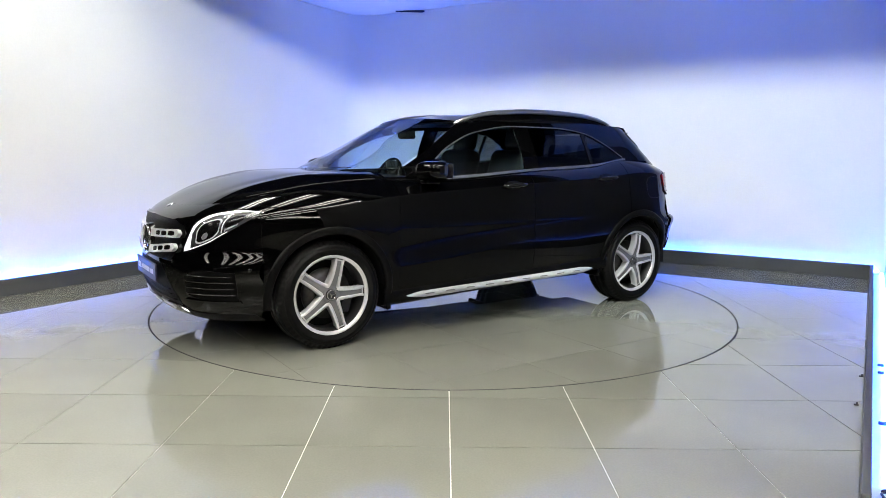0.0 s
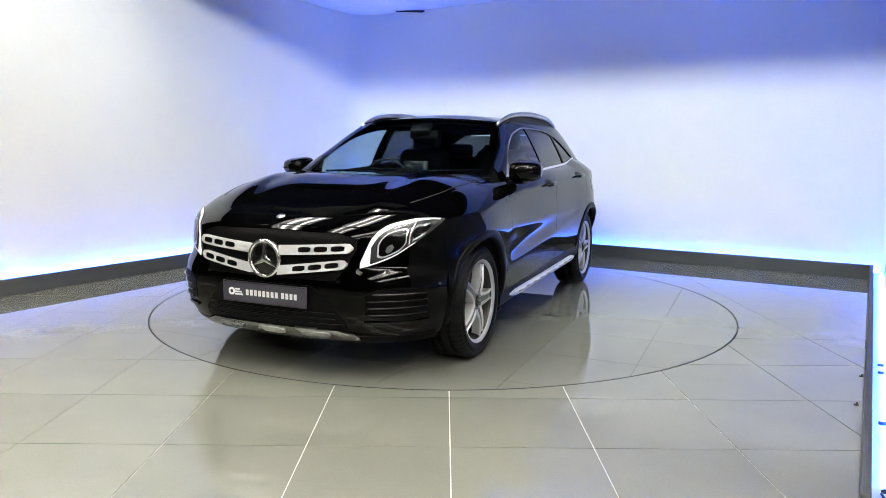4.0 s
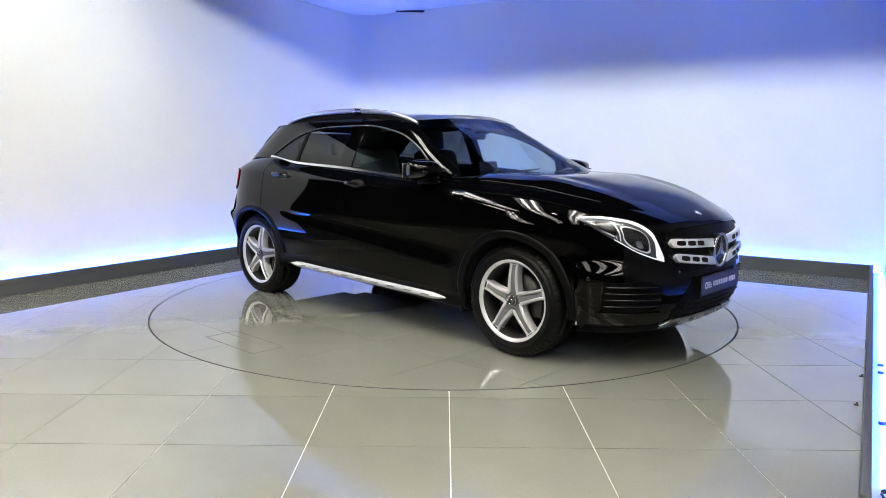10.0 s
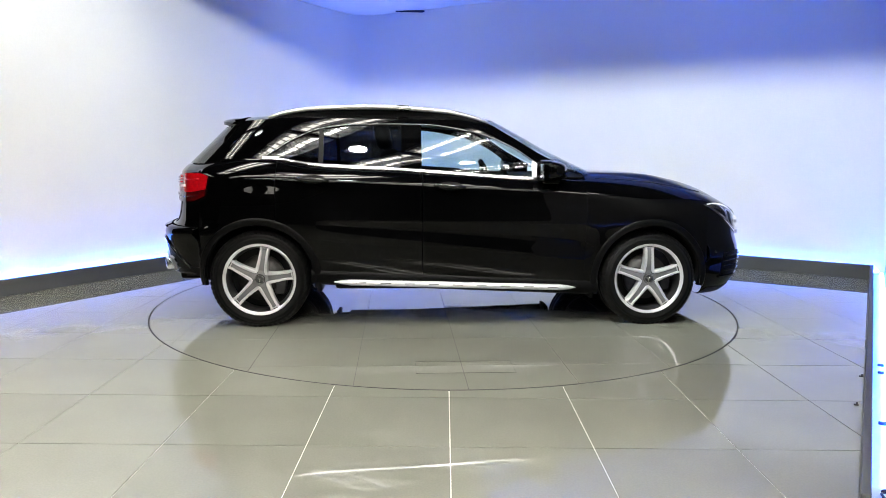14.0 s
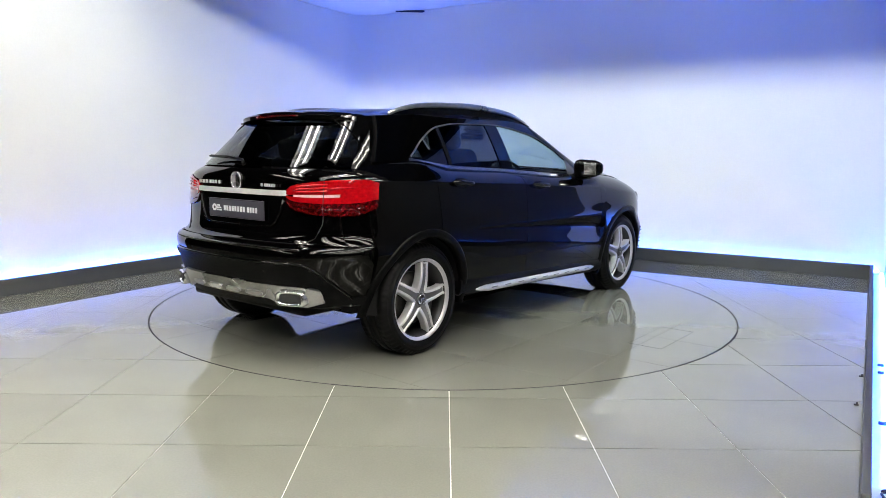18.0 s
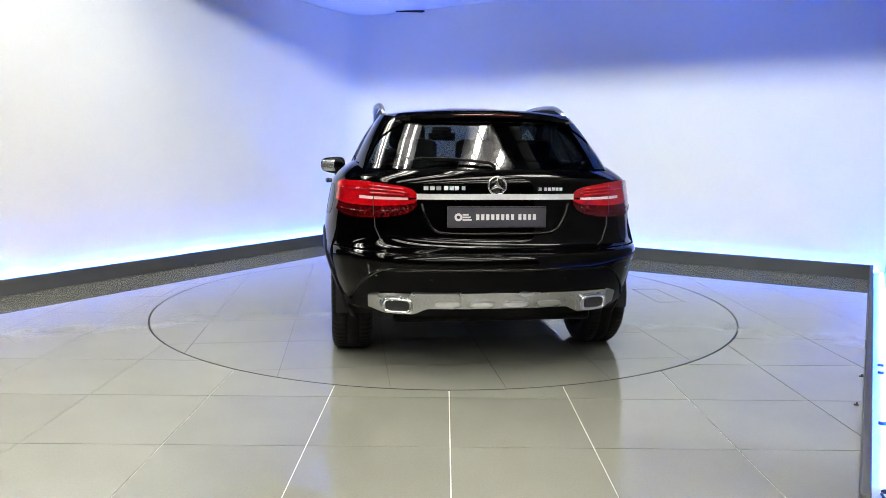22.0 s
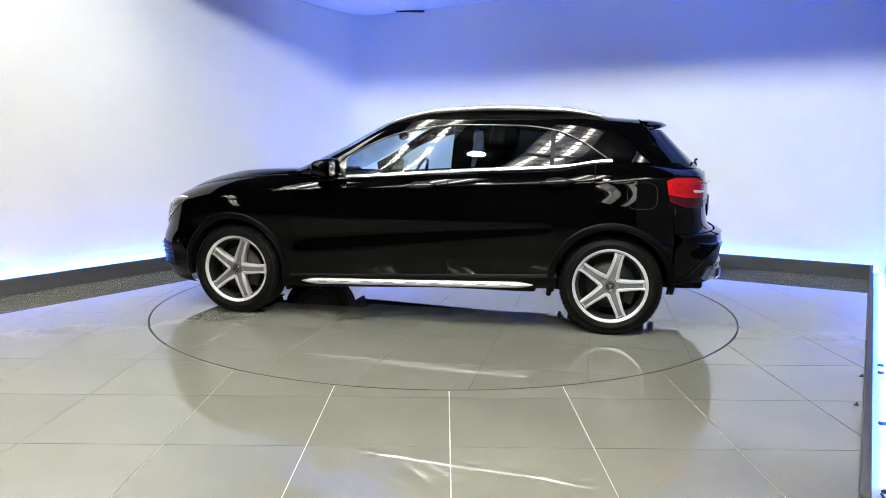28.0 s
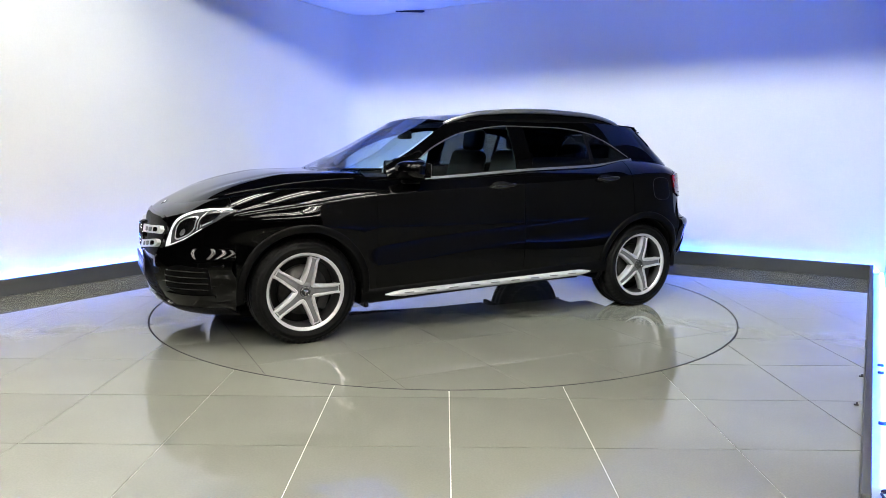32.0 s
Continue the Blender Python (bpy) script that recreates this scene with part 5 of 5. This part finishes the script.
def inside():
    """Cabin: tub, dashboard, wheel, seats; and the dark underside."""
    tub = [[(x, y, z) for x, y in ((0.95, -0.6), (0.95, 0.6), (-1.85, 0.6), (-1.85, -0.6))] for z in (0.32, 0.95)]
    part("cabin_tub", grid_bm(tub, closed_u=True), INTERIOR, CAR)
    part("cabin_floor", box_bm(2.9, 1.3, 0.04, m=pose(-0.45, 0, 0.34)), INTERIOR, CAR)
    part("underbody", join_bm(box_bm(3.3, 1.05, 0.10, 0.02, pose(0.05, 0, 0.275)), box_bm(3.95, 1.1, 0.06, 0.02, pose(0, 0, 0.31)), box_bm(1.70, 1.50, 0.10, 0.02, pose(0, 0, 0.29))), CLADDING, CAR)
    part("engine_cover", box_bm(1.05, 1.1, 0.5, 0.05, pose(1.45, 0, 0.62)), INTERIOR, CAR)
    part("load_floor", box_bm(0.85, 1.2, 0.5, 0.04, pose(-1.50, 0, 0.70)), INTERIOR, CAR)
    for s in (1, -1):
        rows = side_grid(-1.30, 0.80, lambda x: 0.45 + 0 * x, lambda x: WIN_LOW(x) - 0.01, s, 12, 4, -0.055, fn=lambda x, z: cabin_y(x, np.maximum(z, 1.03)))
        panel("door_lining", rows, INTERIOR, CAR, thick=0.02, flip=s < 0)
    rows = []
    for eta in np.linspace(-1, 1, 17):
        y = eta * 0.70
        rows.append([(0.93 - 0.16 * eta * eta, y, 1.035), (0.72 - 0.10 * eta * eta, y, 1.030), (0.52, y, 1.02 + 0.015 * math.cos(3 * y)), (0.44, y, 0.97), (0.48, y, 0.86), (0.55, y, 0.6)])
    part("dashboard", grid_bm(rows), INTERIOR, CAR, "black dashboard")
    part("screen_tablet", box_bm(0.015, 0.20, 0.12, 0.006, pose(0.44, 0, 1.075, 0, -12, 0)), GLOSS_BLACK, CAR, "black dashboard screen")
    sw = part("steering_wheel", moved(revolve_bm([(0.178, 0.0), (0.184, 0.012), (0.196, 0.012), (0.200, 0.0), (0.196, -0.012), (0.184, -0.012), (0.178, 0.0)], 36), pose(0.28, -0.36, 0.97) @ Matrix.Rotation(radians(90), 4, "Z") @ Matrix.Rotation(radians(-24), 4, "X")), GLOSS_BLACK, CAR, "black steering wheel")
    part("steering_hub", moved(join_bm(box_bm(0.34, 0.02, 0.05, 0.008), box_bm(0.10, 0.03, 0.10, 0.012), box_bm(0.05, 0.02, 0.16, 0.008, pose(0, 0, -0.08))), pose(0.28, -0.36, 0.97) @ Matrix.Rotation(radians(90), 4, "Z") @ Matrix.Rotation(radians(-24), 4, "X")), INTERIOR, sw)
    for y in (0.36, -0.36):
        seat = part("front_seat", moved(box_bm(0.50, 0.50, 0.18, 0.06, segments=4), pose(-0.05, y, 0.62, 0, -6, 0)), FABRIC, CAR, "dark grey front seat")
        bm = box_bm(0.15, 0.48, 0.62, 0.06, segments=4)
        for v in bm.verts:
            v.co.y *= 1 - 0.25 * max(0, v.co.z)
        part("backrest", moved(bm, pose(-0.40, y, 0.92, 0, -16, 0)), FABRIC, seat)
        part("headrest", moved(box_bm(0.11, 0.26, 0.19, 0.05, segments=4), pose(-0.52, y, 1.31, 0, -10, 0)), FABRIC, seat)
    bench = part("rear_seat", box_bm(0.48, 1.15, 0.18, 0.06, pose(-0.90, 0, 0.62), segments=3), FABRIC, CAR, "dark rear bench")
    part("backrest", moved(box_bm(0.14, 1.15, 0.58, 0.05, segments=3), pose(-1.20, 0, 0.88, 0, -18, 0)), FABRIC, bench)
    for y in (0.36, 0, -0.36):
        part("headrest", moved(box_bm(0.09, 0.24, 0.14, 0.04, segments=3), pose(-1.30, y, 1.21, 0, -10, 0)), FABRIC, bench)
    part("inner_mirror", join_bm(moved(box_bm(0.03, 0.23, 0.065, 0.015, segments=3), pose(0.30, 0, 1.33)), tube_bm([(0.31, 0, 1.35), (0.36, 0, 1.40)], 0.012, 8)), GLOSS_BLACK, CAR, "black inner mirror")
    part("sensor_box", box_bm(0.10, 0.16, 0.04, 0.012, pose(0.34, 0, 1.375, 0, 30, 0)), GLOSS_BLACK, CAR)
    rows = [[(x, eta * 0.52, float(ROOF_EDGE(x)) - 0.02 + 0.03 * (1 - eta * eta)) for x in np.linspace(0.10, -1.60, 14)] for eta in np.linspace(-1, 1, 9)]
    panel("headlining", rows, FABRIC, CAR, thick=0.01)
    for y in (0.10, -0.45):
        part("screen_wiper", tube_bm([(0.965 - 0.05 * abs(y) , y, 1.062), (0.92 - 0.2 * abs(y + 0.25), y + 0.30, 1.078), (0.84 - 0.15 * abs(y + 0.5), y + 0.55, 1.085)], [0.010, 0.007, 0.005], 6), CLADDING, CAR, "black wiper")
    cowl = [[(x, eta * 0.70, 1.035 + 0.02 * (1 - eta * eta)) for x in (1.0, 0.93 - 0.10 * eta * eta, 0.80 - 0.1 * eta * eta)] for eta in np.linspace(-1, 1, 13)]
    panel("cowl", cowl, CLADDING, CAR, thick=0.01)


def bonnet_joints():
    """The joints between the bonnet and the wings."""
    for s in (1, -1):
        pts = []
        for x in np.linspace(0.98, 1.78, 24):
            eta = 0.965
            y = eta * float(body_y(x, BELT(x)))
            pts.append((x, s * y, float(bonnet_z(x, eta)) + 0.0005))
        part("bonnet_joint", tube_bm(pts, 0.0028, 5), SLOT, CAR)


def sensors():
    """Round parking sensors in the bumpers."""
    for s in (1, -1):
        for p, z, front in ((0.42, 0.545, True), (0.98, 0.52, True), (0.36, 0.545, False), (0.66, 0.560, False)):
            c = Vector(wrap(s * p, z, front, 0.0))
            out = (Vector(wrap(s * p, z, front, 0.02)) - c).normalized()
            disc = revolve_bm([(0.001, 0.0025), (0.0085, 0.0025), (0.0105, 0.001), (0.0115, -0.004)], 14)
            part("parking_sensor", moved(disc, Matrix.Translation(c) @ Vector((0, 1, 0)).rotation_difference(out).to_matrix().to_4x4()), GLOSS_BLACK, CAR)
    for y in (0.30, -0.30):
        part("washer_jet", box_bm(0.03, 0.02, 0.010, 0.003, pose(1.0, y, float(bonnet_z(1.0, y / 0.76)) + 0.002)), CLADDING, CAR)


def fuel_flap():
    x0, z0 = -1.53, 0.93
    pts = []
    for a in np.linspace(0, 2 * math.pi, 40):
        c, d = math.cos(a), math.sin(a)
        x, z = x0 + 0.095 * math.copysign(abs(c) ** 0.6, c), z0 + 0.085 * math.copysign(abs(d) ** 0.6, d)
        pts.append((x, float(body_y(x, z)) + 0.0005, z))
    part("fuel_flap_joint", tube_bm(pts, 0.0010, 5), SLOT, CAR)


body_panels()
bonnet()
glasshouse()
wheels()
grille()
for side in (1, -1):
    headlamp(side)
    tail_lamp(side)
    side_fittings(side)
    for axle in (AXF, AXR):
        arch_trim(axle, side)
bumper_fittings()
tail_fittings()
spoiler()
inside()
fuel_flap()
sensors()
bonnet_joints()
number_board("front_plate", 2.232, 0.455, True)
number_board("rear_plate", -2.020, 0.86, False)
tagged(CAR, "glossy black crossover car with silver five-spoke wheels on the turntable", "car")


# ---- what moves: the platform turns and carries the car ----
ANGLES = [(0.0, -146.1), (0.5, -146.1), (1.0, -144.8), (1.5, -141.8), (2.0, -137.1), (2.5, -131.5), (3.0, -125.6), (3.5, -119.8), (4.5, -108.0), (5.5, -96.1), (7.0, -78.2), (9.0, -54.8), (11.0, -31.3),
          (13.0, -8.2), (14.5, 9.7), (16.5, 33.9), (19.0, 62.4), (21.0, 85.8), (23.0, 109.2), (25.5, 138.3), (27.5, 162.0), (29.0, 179.3), (30.0, 190.8), (31.0, 201.2), (31.5, 204.6), (32.0, 206.9)]


def motions():
    walk(TABLE, [(t, pose(0, 0, 0, 0, 0, a)) for t, a in ANGLES])
    walk(CAR, [(t, pose(0, 0, 0, 0, 0, a) @ pose(0.040, -0.022, 0)) for t, a in ANGLES])


motions()
